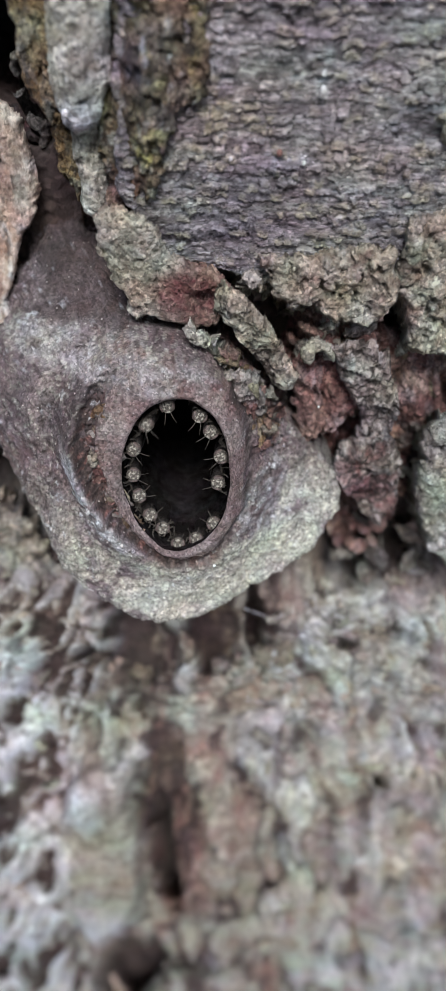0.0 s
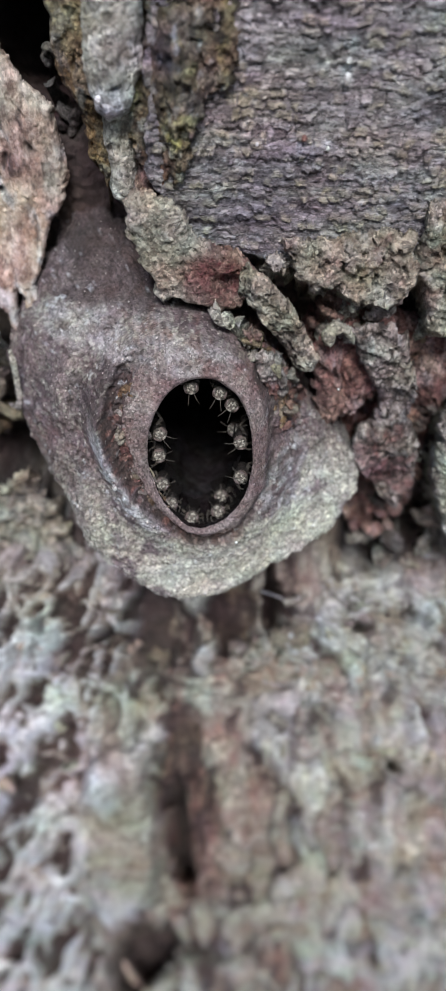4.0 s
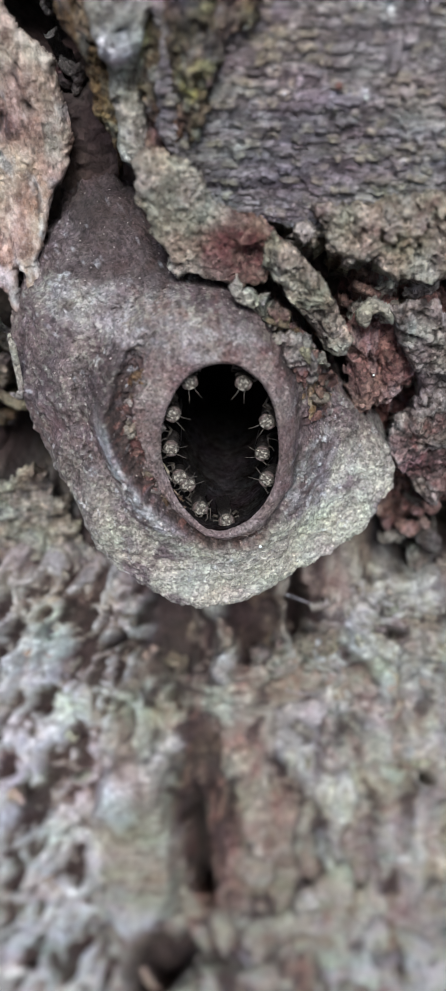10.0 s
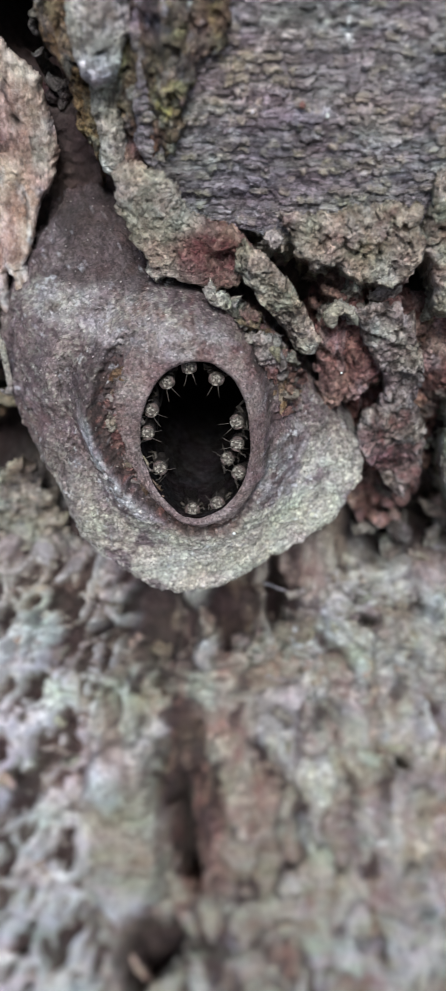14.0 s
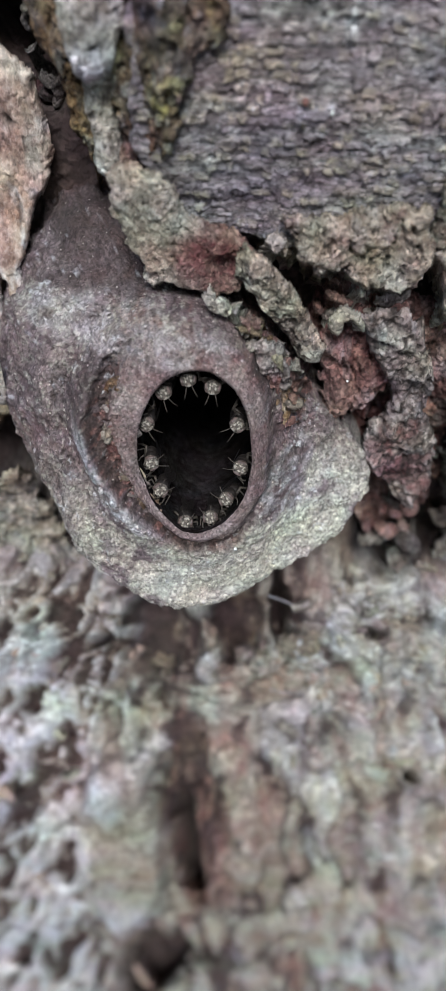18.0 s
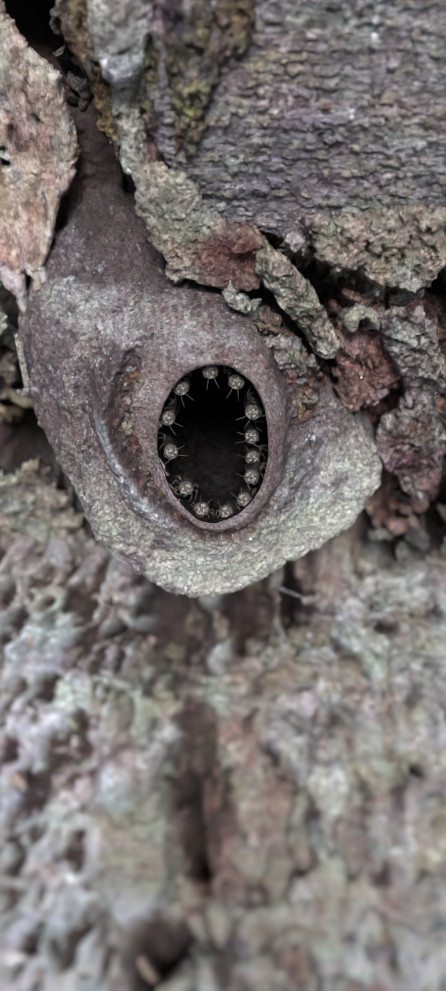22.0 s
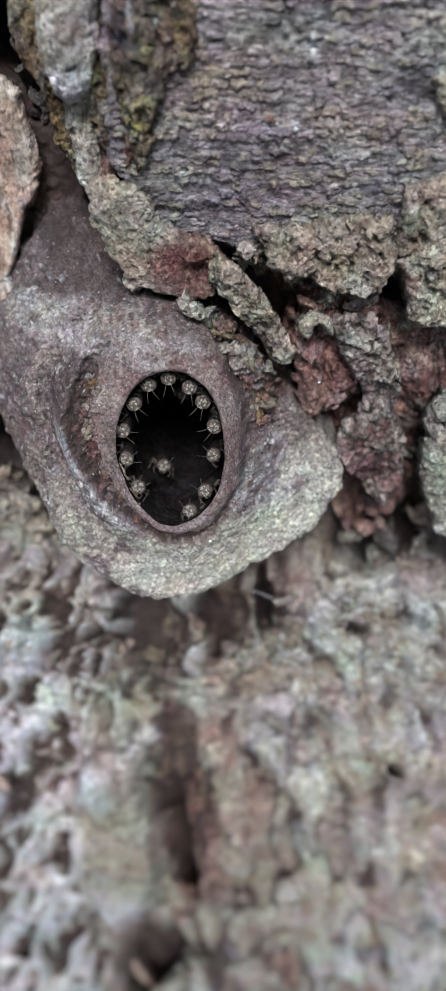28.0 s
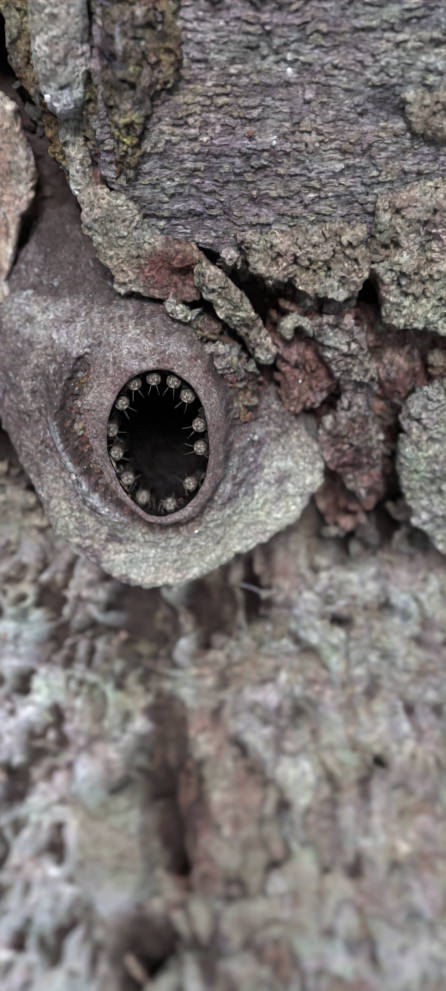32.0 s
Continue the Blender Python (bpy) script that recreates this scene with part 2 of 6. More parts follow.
M_MOSSY = bark_material("mossy_brown_bark", [(0.115, 0.075, 0.055), (0.235, 0.172, 0.12), (0.4, 0.335, 0.25)], moss=(0.47, 0.415, 0.2), bump=0.6, hue_mix=0.4)
M_FLANK = bark_material("dark_resin_coat", [(0.055, 0.035, 0.035), (0.095, 0.066, 0.066), (0.17, 0.128, 0.126)], bump=0.6, crack=0.2, fibre=0.3, darkening=0.5)
M_PIT = bark_material("dark_recess", [(0.035, 0.026, 0.024), (0.06, 0.045, 0.042), (0.11, 0.085, 0.08)], bump=0.6, moss=(0.085, 0.066, 0.058))
M_RESIN = bark_material("red_resin", moss=(0.5, 0.33, 0.26), colours= [(0.16, 0.065, 0.058), (0.34, 0.175, 0.145), (0.58, 0.44, 0.36)], bump=0.6, gloss=0.45, rough=0.65, light=0.3, dark=(0.062, 0.024, 0.024))
M_ROT = bark_material("pitted_brown_bark", [(0.2, 0.155, 0.145), (0.37, 0.31, 0.285), (0.56, 0.51, 0.455)], bump=0.5, darkening=0.4, light=0.3)
M_NEST = bark_material("wax_and_resin", [(0.122, 0.09, 0.093), (0.198, 0.155, 0.157), (0.33, 0.275, 0.268)], crack=0.35, fibre=0.0, grit=0.58, stain=(0.16, 0.068, 0.05), bump=0.47, speck=0.8, scale=1.35, moss=(0.6, 0.6, 0.495), dark=(0.06, 0.046, 0.042), darkening=0.35, light=0.25, mottle=0.45, hue_mix=0.1)
M_RIM = bark_material("brown_wax_rim", crack=0.0, fibre=0.0, grit=0.66, colours=[(0.19, 0.145, 0.135), (0.27, 0.212, 0.198), (0.39, 0.325, 0.302)], bump=0.55, speck=0.9, scale=1.6, dark=(0.07, 0.05, 0.045), mottle=0.5, darkening=0.5, hue_mix=0.1)
# tunnel wall held near black, so its colour carries the shade
M_TUNNEL = bark_material("shade_black_wax_wall", [(0.02, 0.0185, 0.0185), (0.028, 0.026, 0.026), (0.036, 0.032, 0.032)], bump=0.3, gloss=0.0, rough=1.0, light=0.0)
M_SOIL = bark_material("forest_soil", [(0.05, 0.035, 0.025), (0.09, 0.065, 0.045), (0.14, 0.11, 0.07)], scale=0.1, bump=0.5)

# ---- building helpers: x, z in millimetres (z below the eye), n millimetres out from the trunk's face ----
FACE = 93.3


def mesh_object(name, verts, faces, material, parent=None, label="", tone=None, smooth_shade=True):
    me = bpy.data.meshes.new(name)
    me.from_pydata(verts, [], faces)
    if smooth_shade:
        me.polygons.foreach_set("use_smooth", np.ones(len(me.polygons), bool))
    me.materials.append(material)
    a = me.attributes.new("tone", "FLOAT_COLOR", "POINT")
    if tone is None:
        a.data.foreach_set("color", np.zeros(4 * len(me.vertices), np.float32))
    else:
        a.data.foreach_set("color", np.ascontiguousarray(tone, np.float32).ravel())
    me.update()
    ob = new(name, me)
    if parent is not None:
        ob.parent = parent
    return tagged(ob, label)


def to_world(x, z, n):
    return np.stack([x / 1000, (FACE - n) / 1000, EYE + z / 1000], -1)


def empty(name, x=0.0, z=0.0, n=0.0):
    ob = new(name)
    ob.empty_display_size = 0.01
    return ob


def edge_distance(x, z, outline):
    """Signed distance to a closed outline, negative inside."""
    best, inside = np.full(x.shape, 1e9), np.zeros(x.shape, bool)
    for (ax, az), (bx, bz) in zip(outline, outline[1:] + outline[:1]):
        ex, ez = bx - ax, bz - az
        k = np.clip(((x - ax) * ex + (z - az) * ez) / max(ex * ex + ez * ez, 1e-9), 0, 1)
        best = np.minimum(best, np.hypot(x - ax - k * ex, z - az - k * ez))
        if az != bz:
            cross = ((az > z) != (bz > z)) & (x < ex * (z - az) / ez + ax)
            inside ^= cross
    return np.where(inside, -best, best)


def grid_faces(keep):
    """Quads of a grid whose four corners are kept, and the new numbers of the kept corners."""
    rows, cols = keep.shape
    number = np.full(keep.shape, -1)
    quad = keep[:-1, :-1] & keep[1:, :-1] & keep[1:, 1:] & keep[:-1, 1:]
    used = np.zeros(keep.shape, bool)
    for a in (slice(None, -1), slice(1, None)):
        for b in (slice(None, -1), slice(1, None)):
            used[a, b] |= quad
    number[used] = np.arange(used.sum())
    f = np.stack([number[:-1, :-1][quad], number[:-1, 1:][quad], number[1:, 1:][quad], number[1:, :-1][quad]], -1)
    return used, f


def skirted(verts, faces, inward, thick, seed):
    """Adds a broken, undercut wall, slanting back and down, behind the border of the sheet."""
    e = np.concatenate([faces[:, [0, 1]], faces[:, [1, 2]], faces[:, [2, 3]], faces[:, [3, 0]]])
    key = np.sort(e, 1)
    code = key[:, 0].astype(np.int64) * (len(verts) + 1) + key[:, 1]
    _, first, count = np.unique(code, return_index=True, return_counts=True)
    border = e[first[count == 1]]
    ids = np.unique(border)
    rings, walls, total, last = [], [], len(verts), None
    base, way = verts[ids], inward[ids]
    slot = np.full(len(verts), -1)
    slot[ids] = np.arange(len(ids))
    a, b = slot[border[:, 0]], slot[border[:, 1]]
    before = ids
    for depth, under in ((0.12, 0.25), (0.35, 0.9), (1.0, 2.2)):
        jag = 1 + 0.7 * fbm(base[:, 0] * 900 + depth * 7, base[:, 2] * 900, 3, seed + 21)
        ring = base + np.array((0, 1, -0.85)) * (depth * thick / 1000) * np.clip(jag, 0.5, 1.5)[:, None] + way * (under * np.clip(jag, 0.3, 1.7) / 1000)[:, None]
        now = np.arange(len(ids)) + total
        walls.append(np.stack([before[b], before[a], now[a], now[b]], -1))
        rings.append(ring)
        total += len(ids)
        before = now
    return np.concatenate([verts] + rings), np.concatenate([faces] + walls), np.tile(ids, 3)


def plates(x, z, wide, tall, seed=0):
    """Overlapping flakes: every cell is a facet with a tilt of its own and a sharp edge. Gives its height, tone and distance to the edge."""
    x, z = x / wide, z / tall
    xi, zi = np.floor(x).astype(int), np.floor(z).astype(int)
    f1, f2 = np.full(x.shape, 9.0), np.full(x.shape, 9.0)
    tone, high = np.zeros(x.shape), np.zeros(x.shape)
    for i in (-1, 0, 1):
        for j in (-1, 0, 1):
            a, b = xi + i, zi + j
            r = [LATTICE[(seed + k) % 64][a % 256, b % 256] for k in range(5)]
            dx, dz = x - a - r[0], z - b - r[1]
            d = np.hypot(dx, dz)
            near = d < f1
            f2 = np.where(near, f1, np.minimum(f2, d))
            tone = np.where(near, r[2], tone)
            high = np.where(near, r[2] - 0.5 + 0.9 * (r[3] - 0.5) * dx + (0.25 + 0.9 * (r[4] - 0.5)) * dz, high)
            f1 = np.where(near, d, f1)
    return high, tone, f2 - f1


def flaking(x, z, seed=0):
    wx, wz = x + 1.3 * fbm(x / 2.6, z / 3.4, 4, seed + 3, 0.6), z + 1.3 * fbm(x / 2.6, z / 3.4, 4, seed + 8, 0.6)
    return plates(wx, wz, 3.1, 4.6, seed + 6), plates(wx + 0.3 * wz, wz, 1.05, 1.7, seed + 19)


def pits(x, z, seed=0):
    return smooth(0.3, 0.42, fbm(x / 0.9, z / 1.2, 3, seed + 9))


def micro(x, z, seed=0):
    """Flakes, fibres, cracks and pits of broken bark, in mm."""
    (h1, _, e1), (h2, _, _) = flaking(x, z, seed)
    where = smooth(-0.1, 0.25, fbm(x / 5, z / 7, 3, seed + 29))
    crack = np.exp(-(e1 / 0.07) ** 2) * where
    pit = pits(x, z, seed) * (0.4 + 0.6 * where)
    fibres = ridged(x / 1.1 + 0.15 * z, z / 6, 3, seed + 13) - 0.4
    return 0.9 * h1 + 0.6 * h2 * (0.5 + 0.5 * where) + 0.22 * fibres - 0.6 * crack - 1.3 * pit + 0.14 * fbm(x / 0.5, z / 0.6, 3, seed + 13, 0.65)


def sheet(name, outline, height, material, parent, step=0.4, ragged=0.8, edge=1.0, thick=3.0, tones=None, label="", seed=0, holes=(), grit=1.0):
    """A ragged plate: height(x, z) gives its face; its border rolls back over the width 'edge', and it is 'thick'."""
    o = np.array(outline)
    x0, z0 = o.min(0) - 1.5 - ragged
    x1, z1 = o.max(0) + 1.5 + ragged
    x, z = np.meshgrid(np.arange(x0, x1, step), np.arange(z0, z1, step))
    wx = x + ragged * (fbm(x / 3.1, z / 3.1, 4, seed + 11, 0.65))* 1.6
    wz = z + ragged * (fbm(x / 3.1, z / 3.1, 4, seed + 17, 0.65)) * 1.6
    sd = edge_distance(wx, wz, outline)
    for hx, hz, hr in holes:
        sd = np.maximum(sd, hr - np.hypot(wx - hx, wz - hz))
    gz, gx = np.gradient(sd, step)
    size = np.maximum(np.hypot(gx, gz), 0.3)
    over = np.clip(sd, 0, None)
    px, pz = x - over * gx / size ** 2, z - over * gz / size ** 2
    used, faces = grid_faces(sd < step * 0.8)
    n = height(px, pz) + micro(px, pz, seed) * grit - min(thick * 0.4, 1.5) * np.exp(np.minimum(sd, 0) / (0.6 * edge) * 1.5)
    tone = np.zeros((*x.shape, 4))
    if tones:
        for channel, mask in tones(px, pz):
            tone[..., channel] = np.maximum(tone[..., channel], np.clip(mask, 0, 1))
    (_, kind, _), (_, small, _) = flaking(px, pz, seed)
    tone[..., 3] = np.clip(tone[..., 3] + grit * (0.12 * smooth(0.7, 0.9, kind) + 0.16 * smooth(0.75, 0.95, small)) * (1 - tone[..., 0]), 0, 1)
    # pits and low flakes are darkened in colour as well
    tone[..., 2] = np.clip(tone[..., 2] + grit * (0.2 * smooth(0.3, 0.1, kind) + 0.28 * smooth(0.25, 0.05, small) + 0.5 * pits(px, pz, seed)), 0, 1)
    v = to_world(px[used], pz[used], n[used])
    c = tone[used]
    inward = np.stack([-gx[used], np.zeros(used.sum()), -gz[used]], -1) / size[used][:, None]
    v, faces, ids = skirted(v, faces, inward, thick, seed)
    return mesh_object(name, v, faces.tolist(), material, parent, label, np.concatenate([c, c[ids]]))


# ---- the trunk ----
trunk = tagged(empty("tree_trunk"), "old tree trunk with weathered, flaking grey-brown bark", "tree trunk", kind="structure")

HOLE_X, HOLE_Z = -6.1, -76.7


def recess(x, z):
    """How far the hollow beside the bare wood goes back, in mm."""
    side = smooth(-12.0, -20.0, x + 0.22 * (z + 60)) * smooth(-104, -84, z)
    return side


def view_coords(x, z):
    """Bark places fitted to the camera's view, so the pattern coarsens and lengthens downwards."""
    return 210 * x / (0.707 * (93.3 - z)), -210 * np.tan(np.arctan2(-z, 93.3) - math.pi / 4)


def low_parts(u, v):
    """Where the zones of the lower bark lie: fibrous side, smooth swelling, red-brown furrow, hollow under the nest, holes."""
    wob = fbm(u / 5, v / 8, 4, 62)
    left = smooth(3.5, -3.5, u + 36 - 9 * smooth(-60, -25, v) - 4 * smooth(-105, -125, v) + 5 * wob)
    swell = smooth(0.25, 0.6, blob(u, v, -27.0, -88.0, 12.5, 32.0, 2) + 0.2 * wob)
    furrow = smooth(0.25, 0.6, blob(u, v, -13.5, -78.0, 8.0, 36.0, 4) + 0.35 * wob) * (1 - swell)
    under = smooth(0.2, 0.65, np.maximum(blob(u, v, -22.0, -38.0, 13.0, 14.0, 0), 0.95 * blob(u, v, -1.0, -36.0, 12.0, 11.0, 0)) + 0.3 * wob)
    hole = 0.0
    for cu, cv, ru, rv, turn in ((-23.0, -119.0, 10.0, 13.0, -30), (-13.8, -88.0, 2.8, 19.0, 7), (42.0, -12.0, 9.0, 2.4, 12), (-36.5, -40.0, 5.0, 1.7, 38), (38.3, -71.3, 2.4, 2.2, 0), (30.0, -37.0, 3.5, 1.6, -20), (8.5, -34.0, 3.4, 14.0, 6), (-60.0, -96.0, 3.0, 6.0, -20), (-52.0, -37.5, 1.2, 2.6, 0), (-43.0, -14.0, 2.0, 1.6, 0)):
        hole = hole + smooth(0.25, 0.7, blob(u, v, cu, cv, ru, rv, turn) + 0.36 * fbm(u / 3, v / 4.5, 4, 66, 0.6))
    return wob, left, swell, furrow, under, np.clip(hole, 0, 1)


def net(u, v):
    """A leaning web of pale fibres with slits between them."""
    wx, wz = u + 2.2 * fbm(u / 6, v / 9, 3, 24), v + 3 * fbm(u / 6, v / 9, 3, 26)
    return np.clip(0.6 * ridged((wx - 0.42 * wz) / 4.6, wz / 12, 3, 28) + 0.55 * ridged((wx - 0.25 * wz) / 2.3, wz / 7, 3, 33) + 0.2, 0, 1)


def blocks(u, v):
    """Flakes of old bark, longer further down."""
    wx, wz = u + 2.6 * fbm(u / 7, v / 9, 4, 14), v + 3.2 * fbm(u / 7, v / 9, 4, 16)
    long = 1 + 0.9 * smooth(-55, -95, v)
    return plates(wx, wz / long, 6.2, 7.0, 40), plates(wx + 0.2 * wz, wz / long, 2.7, 3.6, 44)


def drips(u, v):
    wx = u + 1.8 * fbm(u / 5, v / 14, 3, 21)
    return np.clip(ridged(wx / 4.2, v / 17, 3, 22), 0, 1)


def face_height(x, z):
    """The trunk's relief, all over."""
    low = smooth(-95, -130, z)
    u, v = view_coords(x, z)
    wob, left, swell, furrow, under, hole = low_parts(u, v)
    (h1, _, e1), (h2, _, e2) = blocks(u, v)
    right = (1 - left) * (1 - swell)
    n = 2.2 * fbm(u / 11, v / 15, 4, 8) + left * (1 - swell) * (8.0 * (net(u, v) - 0.5))
    n = n + right * (2.0 * h1 + 1.5 * h2 - 1.3 * np.exp(-(e1 / 0.09) ** 2)) * (1 - 0.5 * under) + right * 2.6 * (drips(u, v) - 0.4) * (smooth(-45, -80, v) + furrow)
    n = n + swell * (7 + 1.5 * fbm(u / 7, v / 10, 3, 64)) - 3.0 * furrow - 11.0 * under - 18 * hole
    n = n + 0.5 * (1 - 0.8 * swell) * fbm(u / 1.3, v / 1.8, 3, 50, 0.6)
    n = low * n + 9 * smooth(-125, -235, z)
    lumps, fibre = fbm(x / 15, z / 20, 5, 8, 0.55), ridged(x / 6, z / 13, 4, 21)
    f1, f2, tone = cells(x / 2.6 + 0.6 * fbm(x / 2, z / 2, 2, 51), z / 2.8, 52)
    n = n + (1 - low) * (3.0 * lumps + 1.2 * fibre - 19 + 0.8 * smooth(0, 0.35, f2 - f1) * (0.2 + tone) + 0.9 * fbm(x / 1.7, z / 2.2, 4, 50, 0.65))
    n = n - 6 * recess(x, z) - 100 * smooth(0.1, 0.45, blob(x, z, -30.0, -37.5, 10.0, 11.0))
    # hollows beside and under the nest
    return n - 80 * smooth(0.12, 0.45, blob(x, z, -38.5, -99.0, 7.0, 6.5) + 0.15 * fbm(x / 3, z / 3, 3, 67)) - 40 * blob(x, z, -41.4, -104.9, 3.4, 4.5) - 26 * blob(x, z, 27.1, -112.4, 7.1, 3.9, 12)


def face_tones(x, z):
    low = smooth(-100, -130, z)
    u, v = view_coords(x, z)
    wob, left, swell, furrow, under, hole = low_parts(u, v)
    (_, kind, e1), (_, small, _) = blocks(u, v)
    right = (1 - left) * (1 - swell)
    web, run = net(u, v), drips(u, v)
    cloud, patch = fbm(u / 7, v / 10, 4, 60), fbm(u / 4, v / 6, 4, 69)
    pick = 0.55 * kind + 0.45 * small + 0.5 * cloud
    red = right * (1 - 0.8 * under) * (0.35 * smooth(0.3, 0.12, pick) + 0.8 * furrow * smooth(0.2, 0.5, run) + 0.4 * smooth(0.12, 0.35, patch)) + left * 0.5 * smooth(0.5, 0.35, web) * smooth(-0.1, 0.3, cloud)
    green = right * (1 - furrow) * (1 - under) * (0.25 + 0.6 * smooth(0.36, 0.62, pick)) + left * 0.75 * smooth(0.0, 0.35, patch) + swell * (0.3 + 0.4 * smooth(-0.3, 0.3, cloud + 0.04 * (u + 27)))
    pale = right * (1 - furrow) * (1 - under) * (0.45 * smooth(0.72, 0.95, pick) + 0.3 * smooth(0.45, 0.7, run) * smooth(-50, -80, v) * smooth(-0.1, 0.3, patch)) + left * (1 - swell) * smooth(0.3, 0.46, web) * (0.38 + 0.8 * smooth(0.36, 0.6, web + 0.2 * patch)) * (0.5 + 0.5 * smooth(-20, -60, v)) + swell * (0.3 + 0.6 * smooth(-0.3, 0.3, patch)) * smooth(-0.3, 0.5, 0.06 * (-29 - u) + 0.012 * (-80 - v) + 0.8 * cloud)
    seams = np.exp(-(e1 / 0.12) ** 2) * smooth(-0.35, 0.1, cloud)
    # dark seams, patches and slits, plus shade painted into the hollow under the nest
    darkening = right * (0.9 * seams + 0.7 * furrow * smooth(0.45, 0.2, run) + 0.5 * smooth(0.25, 0.05, small) + 0.85 * smooth(0.16, 0.4, fbm(u / 5, v / 7, 4, 74))) + 1.25 * under * (1 - swell) * smooth(-0.5, 0.0, wob) + left * (1 - swell) * 1.1 * smooth(0.42, 0.28, web)
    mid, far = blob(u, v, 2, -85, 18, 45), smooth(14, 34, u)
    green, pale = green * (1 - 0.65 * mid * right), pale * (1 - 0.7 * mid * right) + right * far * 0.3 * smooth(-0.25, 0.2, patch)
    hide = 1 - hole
    red, green, pale, darkening = [low * hide * q for q in (red, green, pale, darkening)]
    # shade painted into the holes, side hollows and all crevices behind the upper bark
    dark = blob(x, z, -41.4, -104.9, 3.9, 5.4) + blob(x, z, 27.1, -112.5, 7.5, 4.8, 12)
    return (0, red), (1, green), (2, darkening * (1 - 0.7 * np.clip(pale, 0, 1)) + low * hole + (1 - low) * 0.95 + smooth(0.1, 0.5, dark)), (3, pale)


def lift_up(z):
    """Slants the lower relief out and up along the camera's line of sight."""
    return smooth(-95, -130, z) * np.minimum(0.35 - 0.0075 * z, 2.9)


def face_patch(name, xs, zs, label):
    x, z = np.meshgrid(xs, zs)
    n = face_height(x, z)
    keep = np.hypot((x - HOLE_X) / 12.5, (z - (HOLE_Z - 13)) / 18.0) > 1
    used, faces = grid_faces(keep)
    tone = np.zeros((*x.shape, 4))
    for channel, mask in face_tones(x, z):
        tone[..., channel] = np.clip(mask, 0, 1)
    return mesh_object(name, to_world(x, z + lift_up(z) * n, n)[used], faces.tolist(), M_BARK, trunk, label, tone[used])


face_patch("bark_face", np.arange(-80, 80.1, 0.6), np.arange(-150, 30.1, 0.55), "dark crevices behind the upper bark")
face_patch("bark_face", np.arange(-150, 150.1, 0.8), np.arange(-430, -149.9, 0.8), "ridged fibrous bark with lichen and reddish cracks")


def trunk_body():
    turn, zs = np.linspace(0, 2 * math.pi, 120, endpoint=False), np.linspace(-0.02, 4.2, 160)
    a, z = np.meshgrid(turn, zs)
    r = 0.44 - 0.02 * z + 0.012 * fbm(a * 9, z * 6, 4, 44) + 0.10 * np.exp(-z * 4)
    r = r - 0.12 * np.exp(-((a - math.pi) / 0.42) ** 4) * np.exp(-((z - (EYE - 0.19)) / 0.26) ** 4)
    v = np.stack([r * np.sin(a), FACE / 1000 + 0.452 + r * np.cos(a), z], -1).reshape(-1, 3)
    f = []
    for i in range(159):
        for j in range(120):
            k = (j + 1) % 120
            f.append((i * 120 + j, i * 120 + k, (i + 1) * 120 + k, (i + 1) * 120 + j))
    f.append(tuple(range(159 * 120, 160 * 120)))
    mesh_object("trunk_body", v, f, M_BARK, trunk, "thick round trunk")


trunk_body()


# plates of bark round the nest
def plain(level, lean_x=0.0, lean_z=0.0, cx=0.0, cz=0.0, rough=0.5, size=3.0, seed=0, bulge=None):
    def height(x, z):
        n = level + lean_x * (x - cx) + lean_z * (z - cz) + rough * fbm(x / size, z / size, 5, seed, 0.6) + 0.5 * rough * (ridged(x / size / 1.7, z / size / 1.7, 3, seed + 5) - 0.5)
        return n + (bulge(x, z) if bulge else 0)
    return height


def wood_beads(x, z):
    """Rows of small flat beads across the wood: how far up a bead a place lies, the bead's tone, and its row."""
    row = (z + 0.9 * fbm(x / 6, z / 5, 3, 13) + 0.5 * fbm(x / 1.5, z / 1.2, 3, 15) + 0.06 * x) / 1.12
    i = np.floor(row).astype(int)
    col = (x + 1.1 * fbm(x / 1.7, z / 1.4, 3, 16)) / (1.15 + 0.9 * LATTICE[30][i % 256, 3]) + 9 * LATTICE[31][i % 256, 5]
    j = np.floor(col).astype(int)
    u, v = col - j, row - i
    joint = 0.55 + 0.45 * smooth(-0.3, 0.2, fbm(x / 3, z / 2, 3, 18))
    body = 1 - joint * (1 - smooth(0, 0.22, np.minimum(u, 1 - u)) * smooth(0, 0.24, np.minimum(v, 1 - v)))
    return body, LATTICE[32][i % 256, j % 256], v


def wood_height(x, z):
    n = -2.9 + 0.35 * fbm(x / 9, z / 9, 3, 12) - 2.2 * smooth(-46, -25, z)
    body, tone, v = wood_beads(x, z)
    n = n + 0.5 * body * (0.15 + tone) * (1.3 - 0.7 * v)
    worn = smooth(0.15, 0.4, fbm(x / 3.5, z / 2, 3, 36))
    n = n - 0.35 * worn * body + 0.35 * (ridged(x / 0.55, z / 4, 2, 39) - 0.4)
    return n + 0.16 * fbm(x / 0.7, z / 0.4, 3, 33) + 0.5 * smooth(0.25, 0.4, fbm(x / 1.8, z / 1.4, 3, 34))


